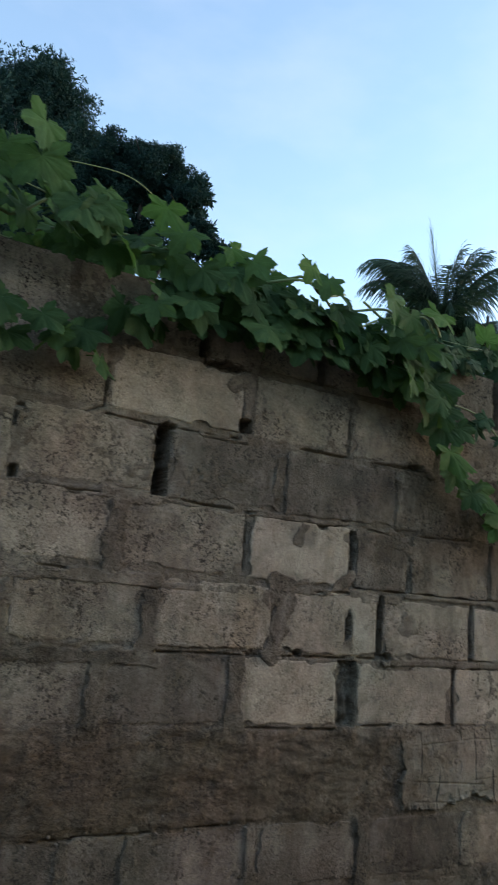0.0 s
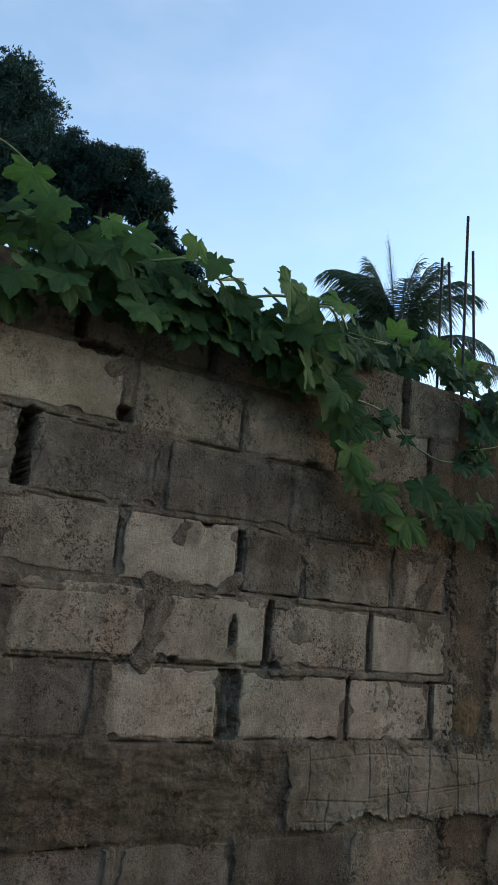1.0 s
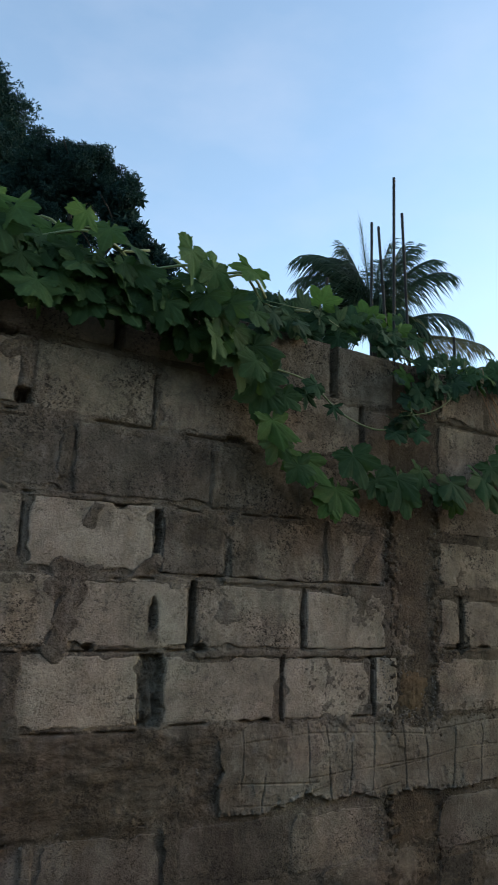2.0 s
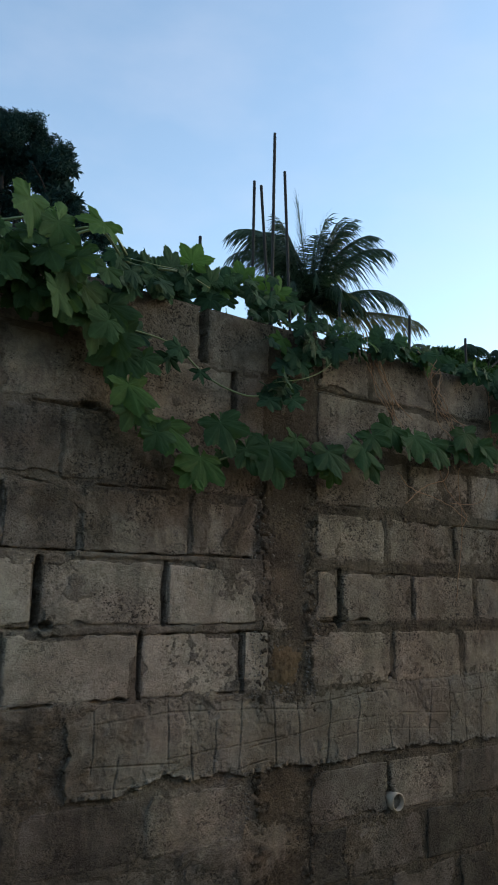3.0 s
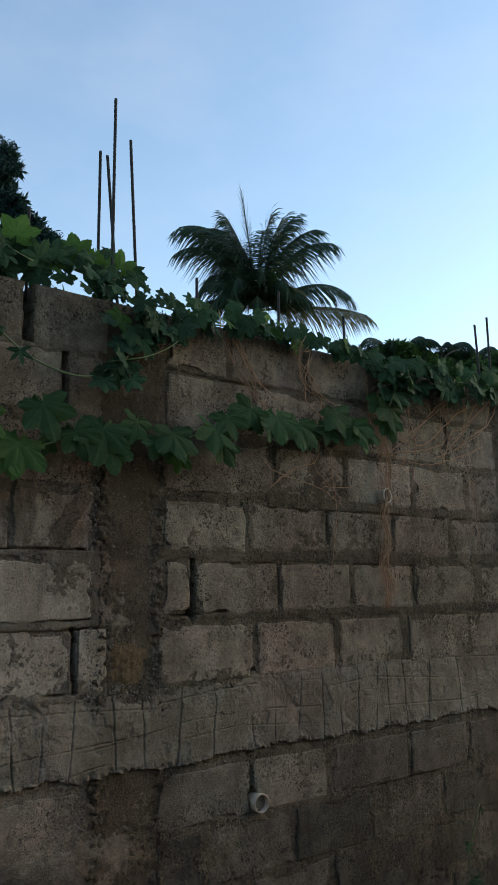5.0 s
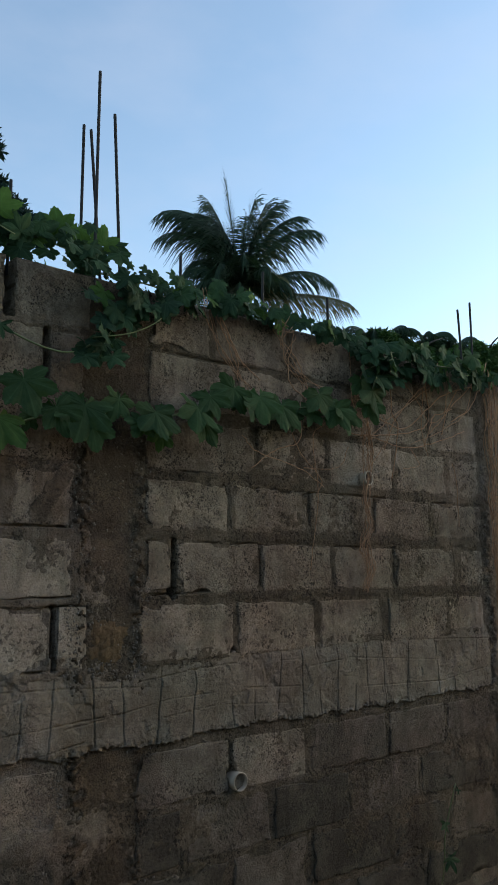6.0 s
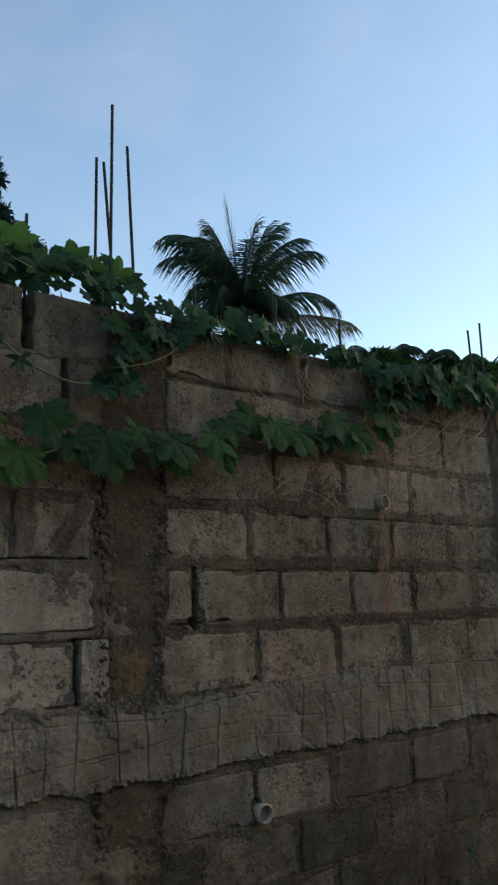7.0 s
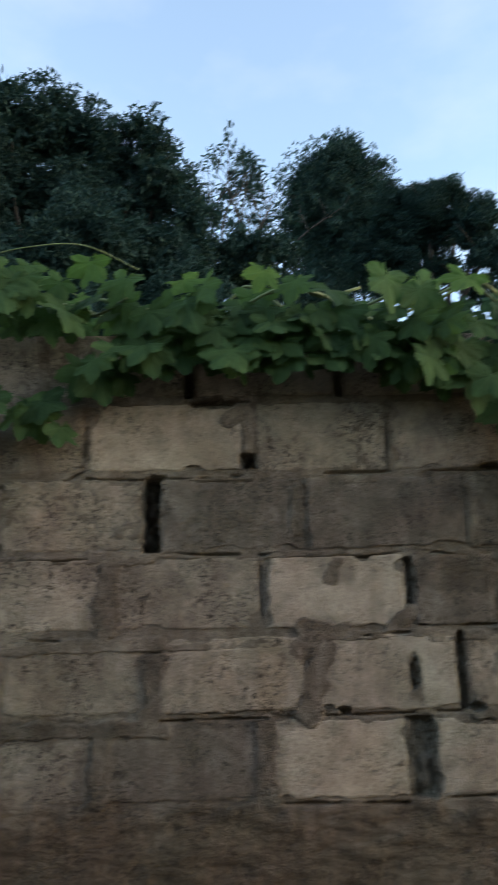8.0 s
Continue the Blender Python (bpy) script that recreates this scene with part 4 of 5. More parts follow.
for i in range(9):
    x0 = -0.4 + 0.23 * i
    pts = [(x0 + 0.12 * j, FACE + r.uniform(-0.1, 0.1), TOP + 0.03 + r.uniform(0, 0.12)) for j in range(6)]
    cp = curve_points(pts, 5)
    part("stem", mesh_of("stem", *tube_data(cp, [0.005] * len(cp), 5), M_STEM), vine)

trail = thing("hanging_vine", (1.7, FACE, TOP), "green vine trailing down and along the wall face", "vine")
STRAND = [(1.62, 2.44), (1.70, 2.36), (1.78, 2.24), (1.82, 2.10), (1.93, 2.00), (2.05, 1.92), (2.17, 1.98), (2.38, 2.025), (2.60, 2.03), (2.78, 2.09),
          (2.97, 2.155), (3.20, 2.155), (3.44, 2.185), (3.58, 2.175), (3.72, 2.30), (3.78, 2.42), (3.95, 2.54)]
cp = curve_points([(x, FACE - 0.045, z + 0.03) for x, z in STRAND], 8)
part("stem", mesh_of("stem", *tube_data(cp, [0.004] * len(cp), 5), M_STEM), trail)
# its leaves, one by one: x, z, breadth, roll, young
HANGING = [(1.62, 2.44, 0.18, 20, 0), (1.70, 2.40, 0.17, -25, 0), (1.65, 2.36, 0.18, 10, 0), (1.73, 2.32, 0.15, -15, 0), (1.76, 2.275, 0.17, 12, 0), (1.83, 2.26, 0.10, -40, 0), (1.775, 2.165, 0.17, -8, 1), (1.80, 2.10, 0.12, 25, 0),
           (1.925, 2.06, 0.17, 15, 1), (1.88, 2.03, 0.11, -30, 0), (2.127, 2.10, 0.17, -12, 0), (2.054, 1.975, 0.17, 8, 1), (2.02, 1.93, 0.11, 30, 1), (2.24, 2.03, 0.13, -25, 0), (2.339, 2.05, 0.18, 5, 0), (2.36, 1.99, 0.12, -20, 0),
           (2.465, 2.09, 0.13, 20, 0), (2.585, 2.055, 0.16, -10, 0), (2.54, 2.02, 0.10, 35, 0), (2.635, 1.995, 0.09, 10, 1), (2.77, 2.10, 0.17, 15, 0), (2.80, 2.05, 0.13, -15, 0), (2.83, 2.15, 0.14, -20, 0), (2.955, 2.20, 0.14, 25, 0),
           (3.06, 2.18, 0.16, -8, 0), (3.02, 2.14, 0.11, 30, 0), (3.18, 2.165, 0.17, 10, 0), (3.25, 2.14, 0.12, -30, 0), (3.385, 2.235, 0.15, -15, 0), (3.36, 2.17, 0.12, 20, 0), (3.48, 2.19, 0.14, -20, 0), (3.54, 2.20, 0.17, 8, 0), (3.66, 2.34, 0.13, -10, 0),
           (3.71, 2.30, 0.17, 12, 0), (3.68, 2.24, 0.13, -25, 0), (3.76, 2.45, 0.14, 15, 0)]
for x, z, size, roll, young in HANGING:
    put_leaf(trail, (x, FACE - r.uniform(0.05, 0.10), z + 0.02), size * 1.36, (r.uniform(-22, 14), r.uniform(-26, -4)), roll + r.uniform(-8, 8), YOUNG if young else LEAVES, r)
for x, z, size, roll in ((1.935, 2.31, 0.12, 8), (2.055, 2.285, 0.10, -10)):
    put_leaf(trail, (x, FACE - 0.06, z), size, (-12, -8), roll, STARS, r)
for i in range(14):
    p = r.choice(cp)
    put_leaf(trail, (p.x, FACE - r.uniform(0.02, 0.05), p.z + r.uniform(-0.04, 0.02)), r.uniform(0.07, 0.11), (r.uniform(-35, 35), r.uniform(-40, 5)), r.uniform(-45, 45), LEAVES, r)

crest = thing("crest_vine", (2.5, FACE + 0.05, TOP), "green vine with small leaves creeping along the wall top", "vine")
HIGH2 = [(1.75, 2.70), (1.9, 2.66), (2.15, 2.74), (2.45, 2.74), (2.6, 2.62), (2.9, 2.62), (3.3, 2.62), (3.6, 2.60), (3.9, 2.60), (4.4, 2.60), (5.2, 2.64), (7.0, 2.66)]
LOW2 = [(1.75, 2.5), (2.0, 2.58), (2.15, 2.60), (2.4, 2.40), (2.6, 2.45), (2.9, 2.54), (3.6, 2.54), (3.8, 2.40), (4.3, 2.48), (5.0, 2.5), (7.0, 2.5)]
for i in range(260):
    x = 1.75 + 5.0 * r.random() ** 1.5
    lo, hi = lerp_line(LOW2, x), lerp_line(HIGH2, x)
    z = r.uniform(lo, hi)
    y = FACE - 0.02 - 0.08 * r.random() if z < TOP + 0.02 else FACE + r.uniform(-0.1, 0.2)
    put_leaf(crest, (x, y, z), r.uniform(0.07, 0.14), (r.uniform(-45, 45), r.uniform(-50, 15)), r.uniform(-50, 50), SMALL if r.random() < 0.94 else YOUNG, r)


def strand(parent, line, count, lo, hi, pool, y=0.05, spread=0.05, thick=0.0035):
    """Leaves along a climbing stem on or over the wall."""
    c = curve_points([(x, FACE - y + (0.12 if z > TOP + 0.03 else 0.0), z) for x, z in line], 8)
    part("stem", mesh_of("stem", *tube_data(c, [thick] * len(c), 5), M_STEM), parent)
    for _ in range(count):
        p = r.choice(c)
        put_leaf(parent, (p.x + r.uniform(-spread, spread), p.y + r.uniform(-0.06, 0.01), p.z + r.uniform(-spread, spread)), r.uniform(lo, hi),
                 (r.uniform(-40, 40), r.uniform(-40, 10)), r.uniform(-50, 50), pool, r)


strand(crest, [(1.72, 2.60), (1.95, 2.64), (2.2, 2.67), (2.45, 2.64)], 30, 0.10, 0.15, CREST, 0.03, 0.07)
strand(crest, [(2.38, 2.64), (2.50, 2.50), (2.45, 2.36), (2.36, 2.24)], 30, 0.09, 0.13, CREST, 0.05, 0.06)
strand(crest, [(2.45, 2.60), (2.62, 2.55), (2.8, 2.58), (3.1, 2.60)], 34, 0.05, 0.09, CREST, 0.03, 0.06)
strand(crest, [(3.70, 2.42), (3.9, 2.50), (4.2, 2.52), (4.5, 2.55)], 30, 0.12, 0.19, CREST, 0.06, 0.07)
strand(trail, [(1.74, 2.38), (1.95, 2.36), (2.10, 2.27), (2.28, 2.24), (2.42, 2.32)], 3, 0.10, 0.14, SMALL, 0.05, 0.03)
strand(vine, [(0.02, 2.75), (0.15, 2.84), (0.35, 2.82), (0.48, 2.76)], 5, 0.08, 0.11, LEAVES, -0.1, 0.05, 0.0022)


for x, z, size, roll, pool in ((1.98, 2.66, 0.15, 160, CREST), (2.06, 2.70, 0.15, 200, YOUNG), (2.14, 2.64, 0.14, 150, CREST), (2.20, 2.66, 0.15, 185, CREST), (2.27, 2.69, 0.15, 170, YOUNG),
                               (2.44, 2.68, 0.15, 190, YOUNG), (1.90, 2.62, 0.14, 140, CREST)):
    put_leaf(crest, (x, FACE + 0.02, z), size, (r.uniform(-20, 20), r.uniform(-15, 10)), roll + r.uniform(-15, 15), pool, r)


def dry_stems(name, label, lines, radius, seed, wiggle=0.03):
    rl = random.Random(seed)
    x, z = lines[0][0]
    ob = thing(name, (x, FACE - 0.02, z), label, "dry vine", "dry stems on the wall")
    for line in lines:
        c = curve_points([(x + rl.uniform(-wiggle, wiggle), FACE - rl.uniform(0.012, 0.05), z + rl.uniform(-wiggle, wiggle)) for x, z in line], 7)
        c = [p + Vector((rl.uniform(-1, 1), rl.uniform(-0.6, 0.6), rl.uniform(-1, 1))) * 0.0035 for p in c]
        part("stem", mesh_of("stem", *tube_data(c, [radius * rl.uniform(0.55, 1.2)] * len(c), 5), M_DRY), ob)


dry_stems("dry_vine", "brown dry vine stems hanging over the wall edge", [[(2.86, 2.56), (2.89, 2.46), (2.95, 2.36), (3.06, 2.27)] for _ in range(7)], 0.0018, 1, 0.055)
dry_stems("dry_vine", "brown dry vine stems hanging over the wall edge", [[(3.22, 2.56), (3.25, 2.46), (3.29, 2.36), (3.42, 2.24)] for _ in range(7)], 0.0018, 2, 0.06)
dry_stems("dry_vine", "tangle of dry reddish stems and tendrils on the blocks", [
    [(3.62, 2.14), (3.78, 2.16), (3.98, 2.12), (4.2, 2.15), (4.4, 2.22)], [(3.7, 2.12), (3.95, 2.3), (4.2, 2.42), (4.4, 2.5)], [(3.9, 2.5), (4.0, 2.3), (4.15, 2.2), (4.35, 2.3)],
    [(4.5, 2.58), (4.38, 2.44), (4.25, 2.3), (4.1, 2.18)], [(4.7, 2.58), (4.5, 2.4), (4.3, 2.25)], [(3.75, 2.5), (3.7, 2.35), (3.8, 2.2), (3.74, 2.0)],
    [(3.35, 2.2), (3.3, 2.08), (3.2, 1.98), (3.1, 1.96)], [(3.2, 2.16), (3.3, 2.0), (3.4, 1.9), (3.38, 1.82)], [(3.5, 2.2), (3.42, 2.05), (3.42, 1.9), (3.4, 1.6)],
    [(3.0, 2.1), (3.1, 2.02), (3.3, 1.93), (3.42, 1.88)], [(4.0, 2.14), (4.05, 2.04), (3.95, 1.98)], [(3.8, 2.2), (4.0, 2.24), (4.25, 2.36), (4.5, 2.5)], [(3.72, 2.16), (3.9, 2.13), (4.1, 2.2), (4.2, 2.4), (4.3, 2.55)], [(3.6, 2.5), (3.66, 2.38), (3.62, 2.25), (3.7, 2.12)], [(4.3, 2.5), (4.1, 2.36), (3.95, 2.2), (3.8, 2.13)], [(4.55, 2.55), (4.42, 2.35), (4.2, 2.2), (4.0, 2.13)], [(4.45, 2.5), (4.3, 2.36), (4.22, 2.24), (4.12, 2.12)], [(4.62, 2.55), (4.5, 2.45), (4.36, 2.3), (4.3, 2.2)], [(3.9, 2.46), (3.86, 2.3), (3.9, 2.16), (3.86, 1.98)], [(4.1, 2.4), (4.08, 2.2), (4.1, 2.05)], [(3.3, 1.98), (3.5, 1.94), (3.6, 2.1)], [(4.3, 2.1), (4.32, 1.95), (4.28, 1.8)]], 0.0021, 3, 0.045)
dry_stems("dry_vine", "reddish dry stems hanging below a small pipe stub", [[(3.70, 2.2), (3.72, 2.05), (3.69, 1.85), (3.70, 1.75), (3.67, 1.65), (3.70, 1.57), (3.68, 1.48)] for _ in range(13)], 0.0012, 4, 0.020)
dry_stems("dry_vine", "loose bunch of thin brown dry vines hanging down the column", [[(4.66 + 0.008 * i, 2.56), (4.68 + 0.004 * i, 2.38), (4.66 + 0.004 * i, 2.2), (4.67 + 0.003 * i, 2.05), (4.645 + 0.003 * i, 1.9), (4.655, 1.78), (4.635, 1.65), (4.645, 1.5 - 0.03 * i), (4.63, 1.30 + 0.06 * (i % 5))] for i in range(-9, 12)]
          + [[(4.62 + 0.03 * i, 2.55), (4.70 + 0.01 * i, 2.42), (4.64 + 0.02 * i, 2.3 - 0.05 * i)] for i in range(5)], 0.0016, 5, 0.022)


for line in ([(0.20, 2.08, 2.77), (0.36, 2.05, 2.79), (0.52, 2.06, 2.80), (0.68, 2.1, 2.74)],
             [(1.78, 2.1, 2.62), (1.86, 2.05, 2.60), (1.98, 2.08, 2.62), (2.1, 2.1, 2.60)], [(2.36, 2.06, 2.30), (2.5, 2.04, 2.34), (2.62, 2.05, 2.42), (2.66, 2.06, 2.52)],
             [(0.25, 2.1, 2.7), (0.3, 2.06, 2.66), (0.37, 2.04, 2.6), (0.36, 2.05, 2.54)]):
    c = curve_points(line, 8)
    part("tendril", mesh_of("tendril", *tube_data(c, [0.0020] * len(c), 5), M_STEM), vine)


curl = [(1.842 + 0.012 * math.cos(a * 0.33), FACE - 0.05, 2.127 + 0.014 * math.sin(a * 0.33)) for a in range(17)]
part("tendril", mesh_of("tendril", *tube_data(curl, [0.0018] * 17, 5), M_LOOP), trail, "pale curled tendril")


# ---------------------------------------------------------------- reinforcing bars, pipe
def rebar(x, y, z0, x1, y1, z1, radius=0.0058):
    ob = thing("rebar", (x, y, z0), "rusty steel reinforcing bar standing out of the wall top", "rebar", "bars on the wall")
    pts = [Vector((x, y, z0)).lerp(Vector((x1, y1, z1)), i / 60) for i in range(61)]
    part("bar", mesh_of("bar", *tube_data(pts, [radius * (1.05 if i % 2 else 0.97) for i in range(61)], 8), M_REBAR), ob)


for b_ in ((2.428, 2.30, 2.45, 2.432, 2.30, 3.207), (2.515, 2.28, 2.45, 2.451, 2.28, 3.185), (2.400, 2.137, 2.45, 2.407, 2.137, 3.328), (2.539, 2.19, 2.45, 2.500, 2.19, 3.222),
           (2.12, 2.2, 2.50, 2.12, 2.2, 2.835), (3.21, 2.2, 2.50, 3.22, 2.2, 2.79), (3.60, 2.2, 2.50, 3.60, 2.2, 2.765),
           (2.80, 2.2, 2.50, 2.803, 2.2, 2.75), (4.73, 2.2, 2.50, 4.735, 2.2, 2.66), (4.60, 2.2, 2.50, 4.585, 2.2, 2.925), (4.69, 2.2, 2.50, 4.70, 2.2, 2.99)):
    rebar(*b_)

pipe = thing("drain_pipe", (3.0, FACE, 0.825), "short white plastic drain pipe through the wall", "pipe")
pv, pf = [], []
for rad, y in ((0.032, FACE + 0.06), (0.032, FACE - 0.018), (0.0285, FACE - 0.020), (0.0285, FACE + 0.055)):
    pv += [(3.0 + rad * math.cos(a * math.pi / 14), y, 0.825 + rad * math.sin(a * math.pi / 14)) for a in range(28)]
for k in range(3):
    for a in range(28):
        pf.append((k * 28 + a, k * 28 + (a + 1) % 28, (k + 1) * 28 + (a + 1) % 28, (k + 1) * 28 + a))
part("tube", mesh_of("tube", pv, pf, M_PVC), pipe)
# dark disc across the bore, coloured as its inner shade
part("bore_shade", mesh_of("bore_shade", [(3.0 + 0.0285 * math.cos(a * math.pi / 14), FACE + 0.02, 0.825 + 0.0285 * math.sin(a * math.pi / 14)) for a in range(28)], [tuple(range(28))], M_HOLE), pipe, "dark disc painted as the shade inside the pipe")


stub = thing("pipe_stub", (3.715, FACE, 1.945), "small pale plastic pipe stub in the wall", "pipe")
sc = [(3.712 + 0.023 * math.cos(a * math.pi / 10), FACE - 0.034, 1.945 + 0.030 * math.sin(a * math.pi / 10)) for a in range(21)]
part("rim", mesh_of("rim", *tube_data(sc, [0.0030] * 21, 6, False), M_LOOP), stub)
sleeve = [(x, y, z) for y in (FACE - 0.034, FACE + 0.01) for x, _, z in sc[:20]]
part("sleeve", mesh_of("sleeve", sleeve, [(a, (a + 1) % 20, 20 + (a + 1) % 20, 20 + a) for a in range(20)], M_PVC), stub)
# the same painted shade behind the stub's rim
part("bore_shade", mesh_of("bore_shade", [(3.712 + 0.022 * math.cos(a * math.pi / 10), FACE - 0.018, 1.945 + 0.027 * math.sin(a * math.pi / 10)) for a in range(20)], [tuple(range(20))], M_HOLE), stub)

weed = thing("weed", (4.05, FACE - 0.02, 0.2), "small dark green weed sprouting from the wall", "weed")
weed_line = curve_points([(4.03, FACE - 0.02, 0.15), (4.08, FACE - 0.035, 0.30), (4.10, FACE - 0.04, 0.46), (4.20, FACE - 0.03, 0.63)], 8)
part("stem", mesh_of("stem", *tube_data(weed_line, [0.0025] * len(weed_line), 5), M_STEM), weed)
for x, z, size, roll in ((4.085, 0.49, 0.09, 20), (4.11, 0.35, 0.12, -15), (4.03, 0.19, 0.11, 10), (4.19, 0.61, 0.05, 40)):
    put_leaf(weed, (x, FACE - 0.05, z), size, (r.uniform(-20, 10), -12), roll, STARS, r)

# ---------------------------------------------------------------- trees behind the wall
def direction(az, el, dist, eye=(0.6, 0.0, 1.56)):
    a = radians(az)
    return Vector((eye[0] + dist * math.sin(a), eye[1] + dist * math.cos(a), eye[2] + dist * math.tan(radians(el))))


def leaf_cloud(name, lobes, count, size, material, seed, flat=0.8):
    """Small pointed leaves in sprigs over a set of lumpy lobes (centre, radius)."""
    rs = np.random.RandomState(seed)
    cen = np.array([tuple(c) for c, _ in lobes])
    rad = np.array([q for _, q in lobes])
    sub = []
    for q in range(len(rad)):
        k = max(14, int(26 * rad[q] ** 1.5))
        dd = rs.normal(size=(k, 3))
        dd /= np.linalg.norm(dd, axis=1)[:, None]
        cc = cen[q] + dd * rad[q] * rs.uniform(0.5, 1.02, k)[:, None]
        sub += list(zip(cc, rad[q] * rs.uniform(0.12, 0.34, k)))
    cen, rad = np.array([c for c, _ in sub]), np.array([q for _, q in sub])
    n = count // 7
    pick = rs.choice(len(rad), n, p=rad ** 2 / (rad ** 2).sum())
    d = rs.normal(size=(n, 3))
    d /= np.linalg.norm(d, axis=1)[:, None]
    lump = 0.70 + 0.55 * fbm(d[:, 0] * 3.0 + pick * 3.1 + 20, d[:, 2] * 3.0 + d[:, 1] * 2.3 + 30, 4)
    p = cen[pick] + d * (rad[pick] * lump * (1.04 - 0.5 * rs.rand(n) ** 2.4))[:, None] * np.array([1, 1, flat])
    p, d = np.repeat(p, 7, 0), np.repeat(d, 7, 0)
    m = len(p)
    ax = rs.normal(size=(m, 3)) + d * 0.35
    ax[:, 2] -= 0.25
    ax /= np.linalg.norm(ax, axis=1)[:, None]
    w = np.cross(ax, rs.normal(size=(m, 3)))
    w /= np.linalg.norm(w, axis=1)[:, None] + 1e-6
    l = (size * rs.uniform(0.55, 1.3, m))[:, None]
    o = p + rs.normal(size=(m, 3)) * size * 0.3
    co = np.stack([o, o + ax * l * 0.45 + w * l * 0.17, o + ax * l, o + ax * l * 0.45 - w * l * 0.17], 1).reshape(-1, 3)
    me = bpy.data.meshes.new(name)
    me.vertices.add(len(co))
    me.vertices.foreach_set("co", co.ravel())
    me.loops.add(m * 4)
    me.loops.foreach_set("vertex_index", np.arange(m * 4))
    me.polygons.add(m)
    me.polygons.foreach_set("loop_start", np.arange(0, m * 4, 4))
    me.update(calc_edges=True)
    me.materials.append(material)
    return me


def limbs(base, top, ends, thick, seed):
    rl = random.Random(seed)
    chunks = []
    trunk = curve_points([base, base.lerp(top, 0.5) + Vector((rl.uniform(-.3, .3), 0, 0)), top], 6)
    chunks.append(tube_data(trunk, [thick * (1 - 0.55 * i / len(trunk)) for i in range(len(trunk))], 8))
    for e in ends:
        s = base.lerp(top, rl.uniform(0.55, 1.0))
        mid = s.lerp(e, 0.5) + Vector((rl.uniform(-.4, .4), rl.uniform(-.4, .4), rl.uniform(-.2, .5)))
        c = curve_points([s, mid, e], 6)
        chunks.append(tube_data(c, [max(0.03, thick * 0.42 * (1 - 0.85 * i / len(c))) for i in range(len(c))], 6))
        for _ in range(3):
            s2 = c[rl.randrange(4, len(c))]
            e2 = s2 + Vector((rl.uniform(-1, 1), rl.uniform(-1, 1), rl.uniform(-0.2, 0.9)))
            c2 = curve_points([s2, s2.lerp(e2, 0.5) + Vector((0, 0, 0.15)), e2], 4)
            chunks.append(tube_data(c2, [0.035 * (1 - 0.7 * i / len(c2)) for i in range(len(c2))], 5))
    return joined(chunks)


def tree(dist, eye, spots, count, size, label, seed, trunk_az, flat=0.9):
    lobes = [(direction(az, el, dist + dd, eye), (dist + dd) * math.tan(radians(deg)) / math.cos(radians(el))) for az, el, deg, dd in spots]
    base = direction(trunk_az, 0, dist)
    base.z = 0
    top = direction(trunk_az, 24, dist)
    ob = thing("tree", base, label, "tree")
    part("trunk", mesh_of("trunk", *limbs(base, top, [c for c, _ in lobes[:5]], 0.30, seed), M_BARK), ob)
    part("crown", leaf_cloud("crown", lobes, count, size, M_TREE_HAZE, seed, flat), ob)
    part("inner_crown", leaf_cloud("inner_crown", [(c, q * 0.72) for c, q in lobes], count // 4, size * 2.0, M_TREE_HAZE, seed + 100, flat), ob)


tree(70.0, (-0.17, 0.0, 1.6), [(10.2, 32.0, 3.6, 0), (9.6, 28.5, 2.6, 1), (12.3, 29.6, 3.2, 0), (10.9, 34.4, 1.6, 0), (8.4, 33.0, 1.9, 1), (7.6, 30.5, 2.0, 1), (13.4, 26.6, 2.2, 0), (9.0, 26.0, 2.6, 0), (14.2, 30.2, 2.0, 0)],
     150000, 0.36, "tall dark dense-leaved tree behind the wall", 3, 11)
tree(23.0, (0.7, 0.0, 1.56), [(15.0, 29.6, 2.8, 0), (17.0, 30.2, 2.4, 0), (19.2, 30.1, 2.2, 0), (20.7, 29.1, 1.8, -1), (21.1, 27.1, 1.6, -1), (17.8, 26.6, 1.5, 0), (22.4, 26.1, 1.1, -1), (23.5, 25.6, 0.9, -1), (24.6, 25.0, 0.8, -1),
                             (25.3, 24.0, 0.6, -1), (22.2, 27.4, 0.55, -1), (13.2, 27.2, 2.6, 0), (15.6, 25.6, 1.6, 1), (20.5, 24.4, 1.4, 0)],
     120000, 0.105, "dark spreading tree with dense leaves behind the wall", 5, 17)
tree(17.0, (0.93, 0.0, 1.58), [(-18.2, 35.4, 3.4, 0), (-13.7, 36.2, 3.0, 0), (-10.4, 35.2, 2.7, 0), (-6.7, 35.7, 2.6, 0), (-5.6, 33.0, 2.9, 0), (-3.8, 30.4, 2.9, 0), (-11, 31, 4.5, 1), (-17, 30, 5, 1),
                               (-2.5, 27.5, 2.8, 0), (-8, 27, 4, 1), (-22, 33, 5, 0), (-28, 30, 6, 0), (0.5, 26.5, 2.2, 1), (-14, 25, 4, 1), (-3, 24.5, 3, 1), (4, 25.5, 2.6, 4), (1.5, 28, 2.2, 3), (7, 25, 2.4, 5), (1.2, 29.3, 1.8, 0), (3.2, 29.0, 1.6, 0), (4.8, 28.8, 1.5, 1), (2.5, 27.0, 2.0, 1), (-20, 26, 4, 2), (-9, 23.5, 4.5, -2), (-15, 25, 4.5, -2), (-3.5, 25, 3.5, -2), (-11, 29, 4, -2), (-5, 28, 3, -1)],
     260000, 0.14, "broad dark dense-leaved tree behind the wall", 4, -9)


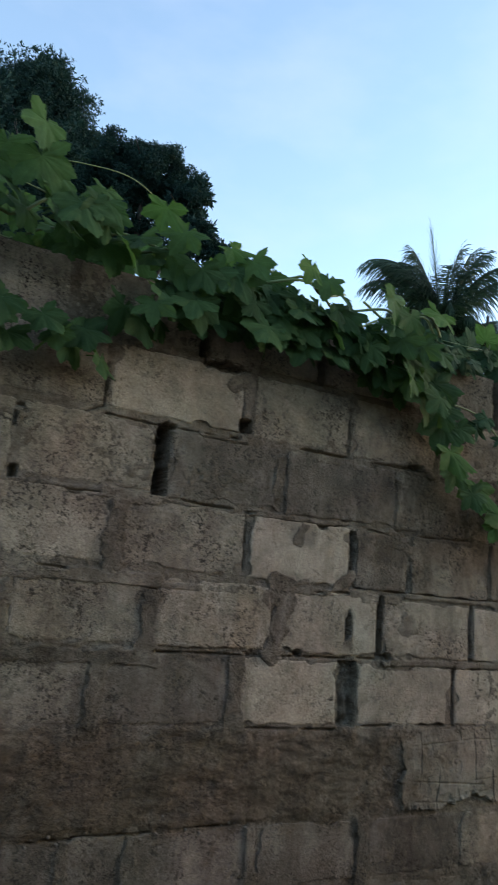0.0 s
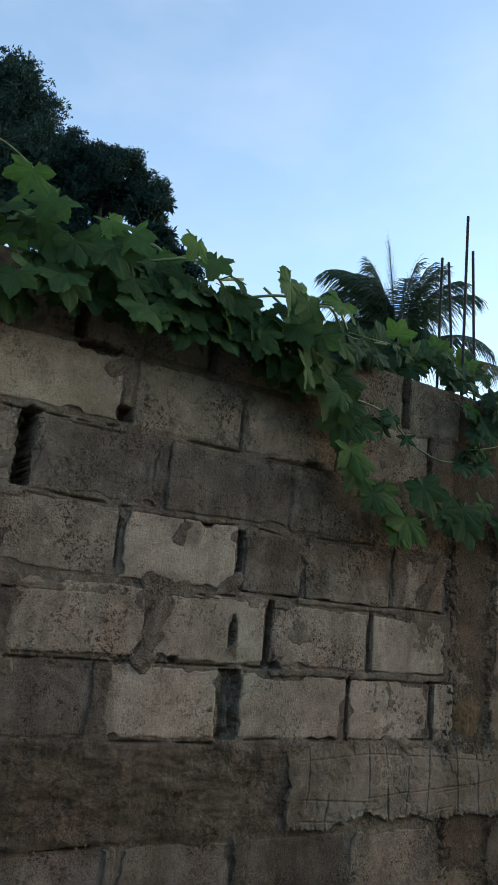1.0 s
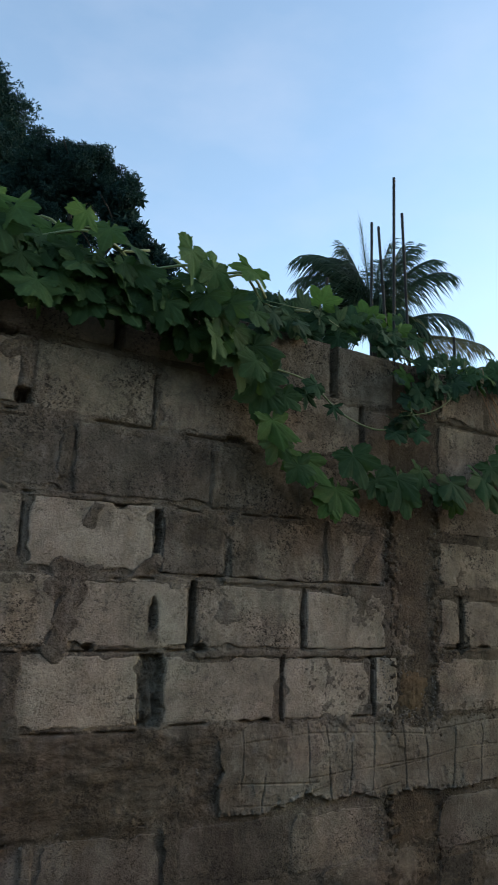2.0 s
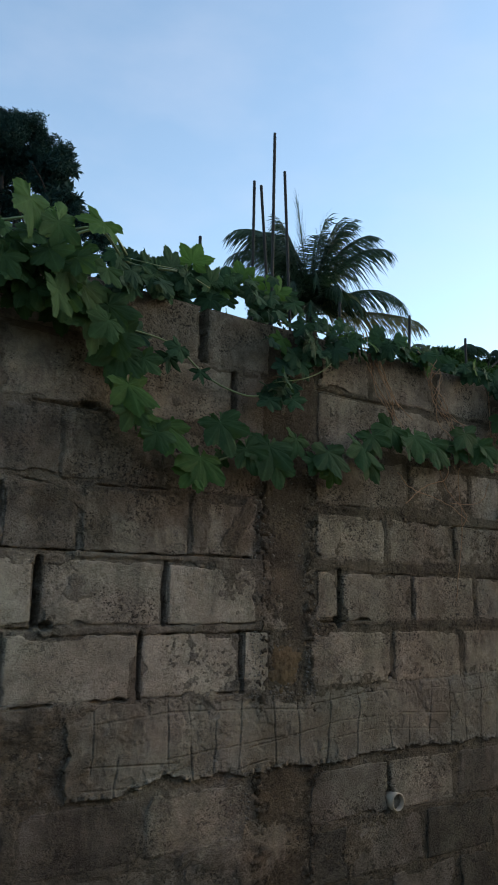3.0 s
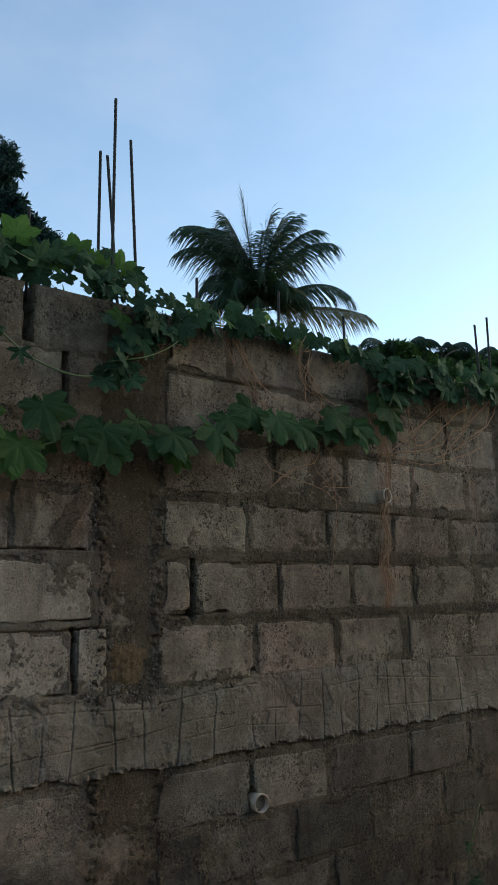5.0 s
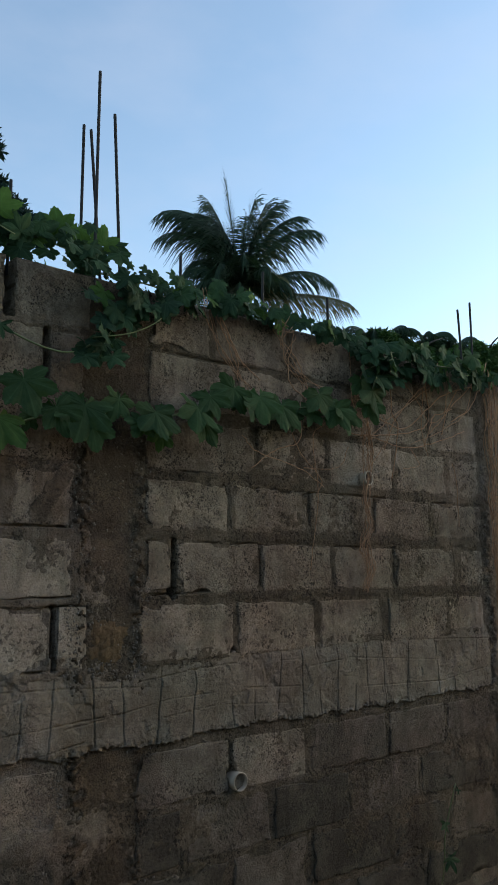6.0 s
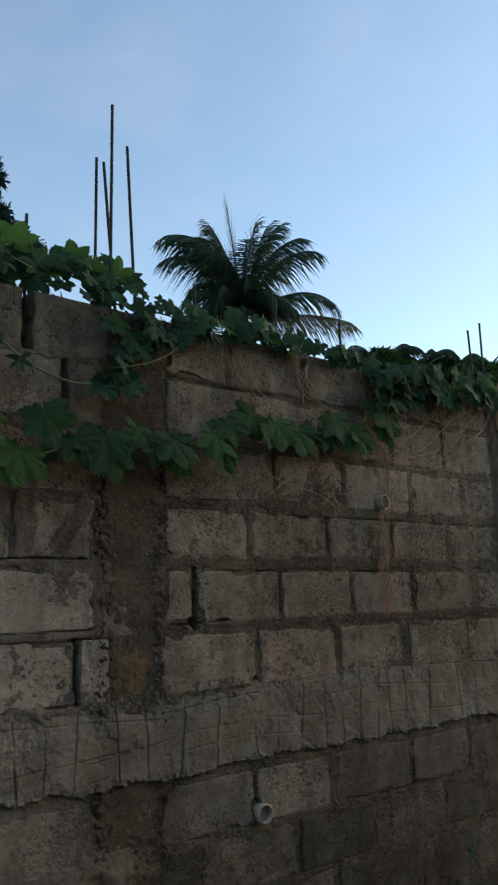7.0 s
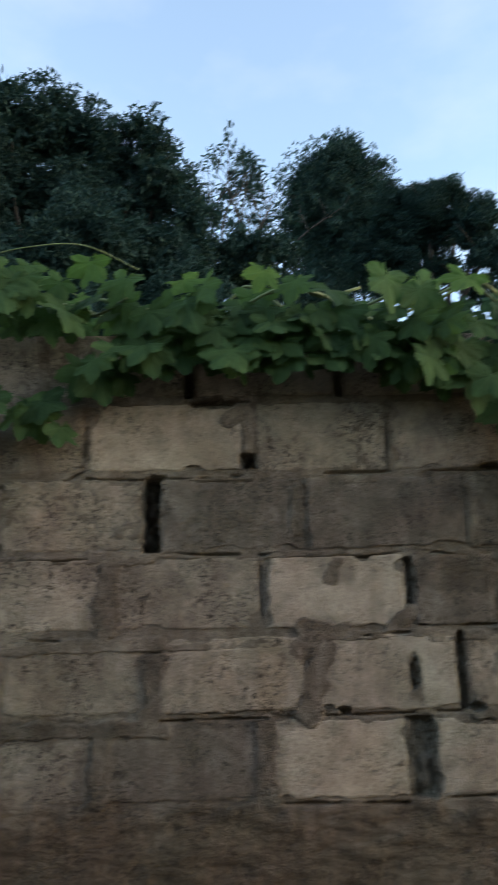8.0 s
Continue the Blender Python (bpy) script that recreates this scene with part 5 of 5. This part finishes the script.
def sparse_tree(dist, az, label, seed):
    rl = random.Random(seed)
    base = direction(az, 0, dist)
    base.z = 0
    ob = thing("tree", base, label, "tree")
    tips, chunks = [], []
    root = direction(az, 23.8, dist)
    chunks.append(tube_data([base, root], [0.16, 0.10], 7))
    def grow(s, d, length, rad, level):
        e = s + d * length
        m = s.lerp(e, 0.5) + Vector((rl.uniform(-.08, .08), rl.uniform(-.08, .08), 0)) * length
        c = curve_points([s, m, e], 3)
        chunks.append(tube_data(c, [rad * (1 - 0.4 * i / len(c)) for i in range(len(c))], 5))
        if level == 0:
            tips.append(e)
            return
        for _ in range(3):
            grow(e if rl.random() < 0.6 else m, (d + Vector((rl.uniform(-.8, .8), rl.uniform(-.8, .8), rl.uniform(-.1, .6)))).normalized(), length * 0.68, rad * 0.6, level - 1)
    for _ in range(3):
        grow(root, Vector((rl.uniform(-.45, .45), rl.uniform(-.3, .3), 1)).normalized(), 2.5, 0.06, 3)
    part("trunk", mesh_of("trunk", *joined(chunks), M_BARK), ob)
    part("crown", leaf_cloud("crown", [(t, 0.30) for t in tips], 2600, 0.21, M_TREE_HAZE, seed), ob)


sparse_tree(22.0, 3.2, "thin sparse-leaved tree with bare twigs", 9)


FAR_EYE = (1.165, -0.137, 1.51)


def frond(base, az, lift, length, seed, droop=1.0, fold=1.0):
    """One palm frond: midrib and two rows of leaflets."""
    rl = random.Random(seed)
    a = radians(az)
    out = Vector((math.sin(a), math.cos(a), 0))
    pts = []
    n = 26
    el = radians(lift)
    p = Vector(base)
    for i in range(n):
        pts.append(p.copy())
        el -= radians(droop * 8.4 * (i / n) ** 1.2)
        p = p + (out * math.cos(el) + Vector((0, 0, math.sin(el)))) * (length / n)
    chunks = [tube_data(pts, [0.03 * (1 - 0.85 * i / n) for i in range(n)], 5)]
    verts, faces = [], []
    side = out.cross(Vector((0, 0, 1)))
    for i in range(4, n - 1):
        for f in (0.0, 0.2, 0.4, 0.6, 0.8):
            q = pts[i].lerp(pts[i + 1], f)
            d = (pts[i + 1] - pts[i]).normalized()
            up = side.cross(d).normalized()
            t = (i + f) / n
            l = (length * 0.36 * math.sin(math.pi * min(1, 0.15 + t * 0.78)) + 0.12) * rl.uniform(0.6, 1.15) * (0.6 + 0.4 * fold)
            for s in (-1, 1):
                w = (side * s * (0.95 - 0.6 * t) * fold + d * (0.45 + 0.6 * t) / fold + up * rl.uniform(-0.15, 0.25) + Vector((0, 0, -0.70 * fold))).normalized()
                w2 = (w + Vector((0, 0, (-0.45 - 0.5 * rl.random()) * fold))).normalized()
                th = d * 0.0115
                m = q + w * l * 0.55
                e = m + w2 * l * 0.45
                k = len(verts)
                verts += [q - th, q + th, m + th, m - th, e]
                faces += [(k, k + 1, k + 2, k + 3), (k + 3, k + 2, k + 4)]
    chunks.append((verts, faces))
    return joined(chunks)


def palm(az, el, dist, fronds, label, scale=0.86, seed=1):
    base = direction(az, 0, dist, FAR_EYE)
    base.z = 0
    crown = direction(az, el, dist, FAR_EYE)
    ob = thing("palm_tree", base, label, "palm tree")
    tr = curve_points([base, base.lerp(crown, 0.5) + Vector((0.3, 0, 0)), crown], 10)
    part("trunk", mesh_of("trunk", *tube_data(tr, [(0.2 - 0.08 * i / len(tr)) * (1.06 if i % 2 else 0.95) for i in range(len(tr))], 10), M_BARK), ob)
    for i, (fa, lift, length, droop, dry) in enumerate(fronds):
        part("frond", mesh_of("frond", *frond(crown, fa, lift, length * scale, seed * 40 + i, droop, 0.42 if droop < 0.15 else 1.0), M_PALMDRY if dry else M_PALM, False), ob, "yellowed dry frond" if dry else "")


palm(39.3, 20.8, 17.0, [(-50, 78, 3.8, 1.04, 0), (-56, 68, 3.2, 1.1, 0), (-42, 86, 3.1, 0.8, 0), (-60, 84, 3.5, 0.02, 0), (-48, 72, 3.0, 0.45, 0), (-50, 80, 3.0, 0.25, 0), (128, 86, 2.9, 0.16, 0), (60, 84, 2.7, 0.2, 0), (-68, 76, 3.3, 0.95, 0), (110, 80, 3.0, 0.2, 0),
                        (130, 80, 3.0, 0.40, 0), (128, 74, 3.1, 0.70, 0), (133, 66, 3.1, 0.90, 0), (128, 34, 2.9, 0.98, 0), (124, 6, 3.1, 0.3, 1),
                        (150, 40, 1.9, 1.6, 1), (215, 50, 2.2, 1.6, 0), (240, 36, 2.2, 1.5, 0), (190, 34, 2.1, 1.5, 0), (165, 22, 2.0, 1.2, 0), (265, 20, 2.0, 1.2, 0), (220, 8, 1.9, 1.0, 0), (-60, 24, 2.0, 1.1, 0), (-75, 44, 2.2, 1.4, 0), (-20, 66, 2.4, 1.0, 0), (80, 60, 2.3, 1.1, 0)],
     "coconut palm with arching fronds behind the wall")
for far, (az_, el_, dist_) in enumerate(((49.6, 16.2, 21.0), (52.3, 15.7, 23.0), (54.5, 15.1, 24.0))):
    palm(az_, el_, dist_, [(i * 47 + 20 * far, 62 - 9 * (i % 3), 1.9, 1.35, 0) for i in range(11)],
         "low dark palm clump behind the wall", 0.85, 5 + far)


def bush(az, el, dist, rad, label, seed):
    c = direction(az, el, dist, FAR_EYE)
    base = Vector((c.x, c.y, 0))
    ob = thing("bush", base, label, "bush", "bushes behind the wall")
    lobes = [(c + Vector((random.Random(seed + i).uniform(-1, 1) * rad, random.Random(seed + i + 50).uniform(-.5, .5) * rad, random.Random(seed + i + 90).uniform(-.5, .3) * rad)), rad * 0.6) for i in range(5)]
    part("trunk", mesh_of("trunk", *limbs(base, c, [q for q, _ in lobes], 0.12, seed), M_BARK), ob)
    part("crown", leaf_cloud("crown", lobes, 20000, 0.15, M_BUSH, seed), ob)


bush(49.4, 16.4, 20.5, 0.62, "dark leafy bush behind the wall", 60)
bush(52.2, 15.9, 21.5, 0.62, "dark leafy bush behind the wall", 66)
bush(54.6, 15.2, 22.5, 0.6, "dark leafy bush behind the wall", 70)
bush(57.5, 14.6, 22.0, 0.9, "dark leafy bush behind the wall", 80)
bush(61.5, 14.0, 22.0, 1.0, "dark leafy bush behind the wall", 90)

# ---------------------------------------------------------------- the wall's blocks
lay_blocks()
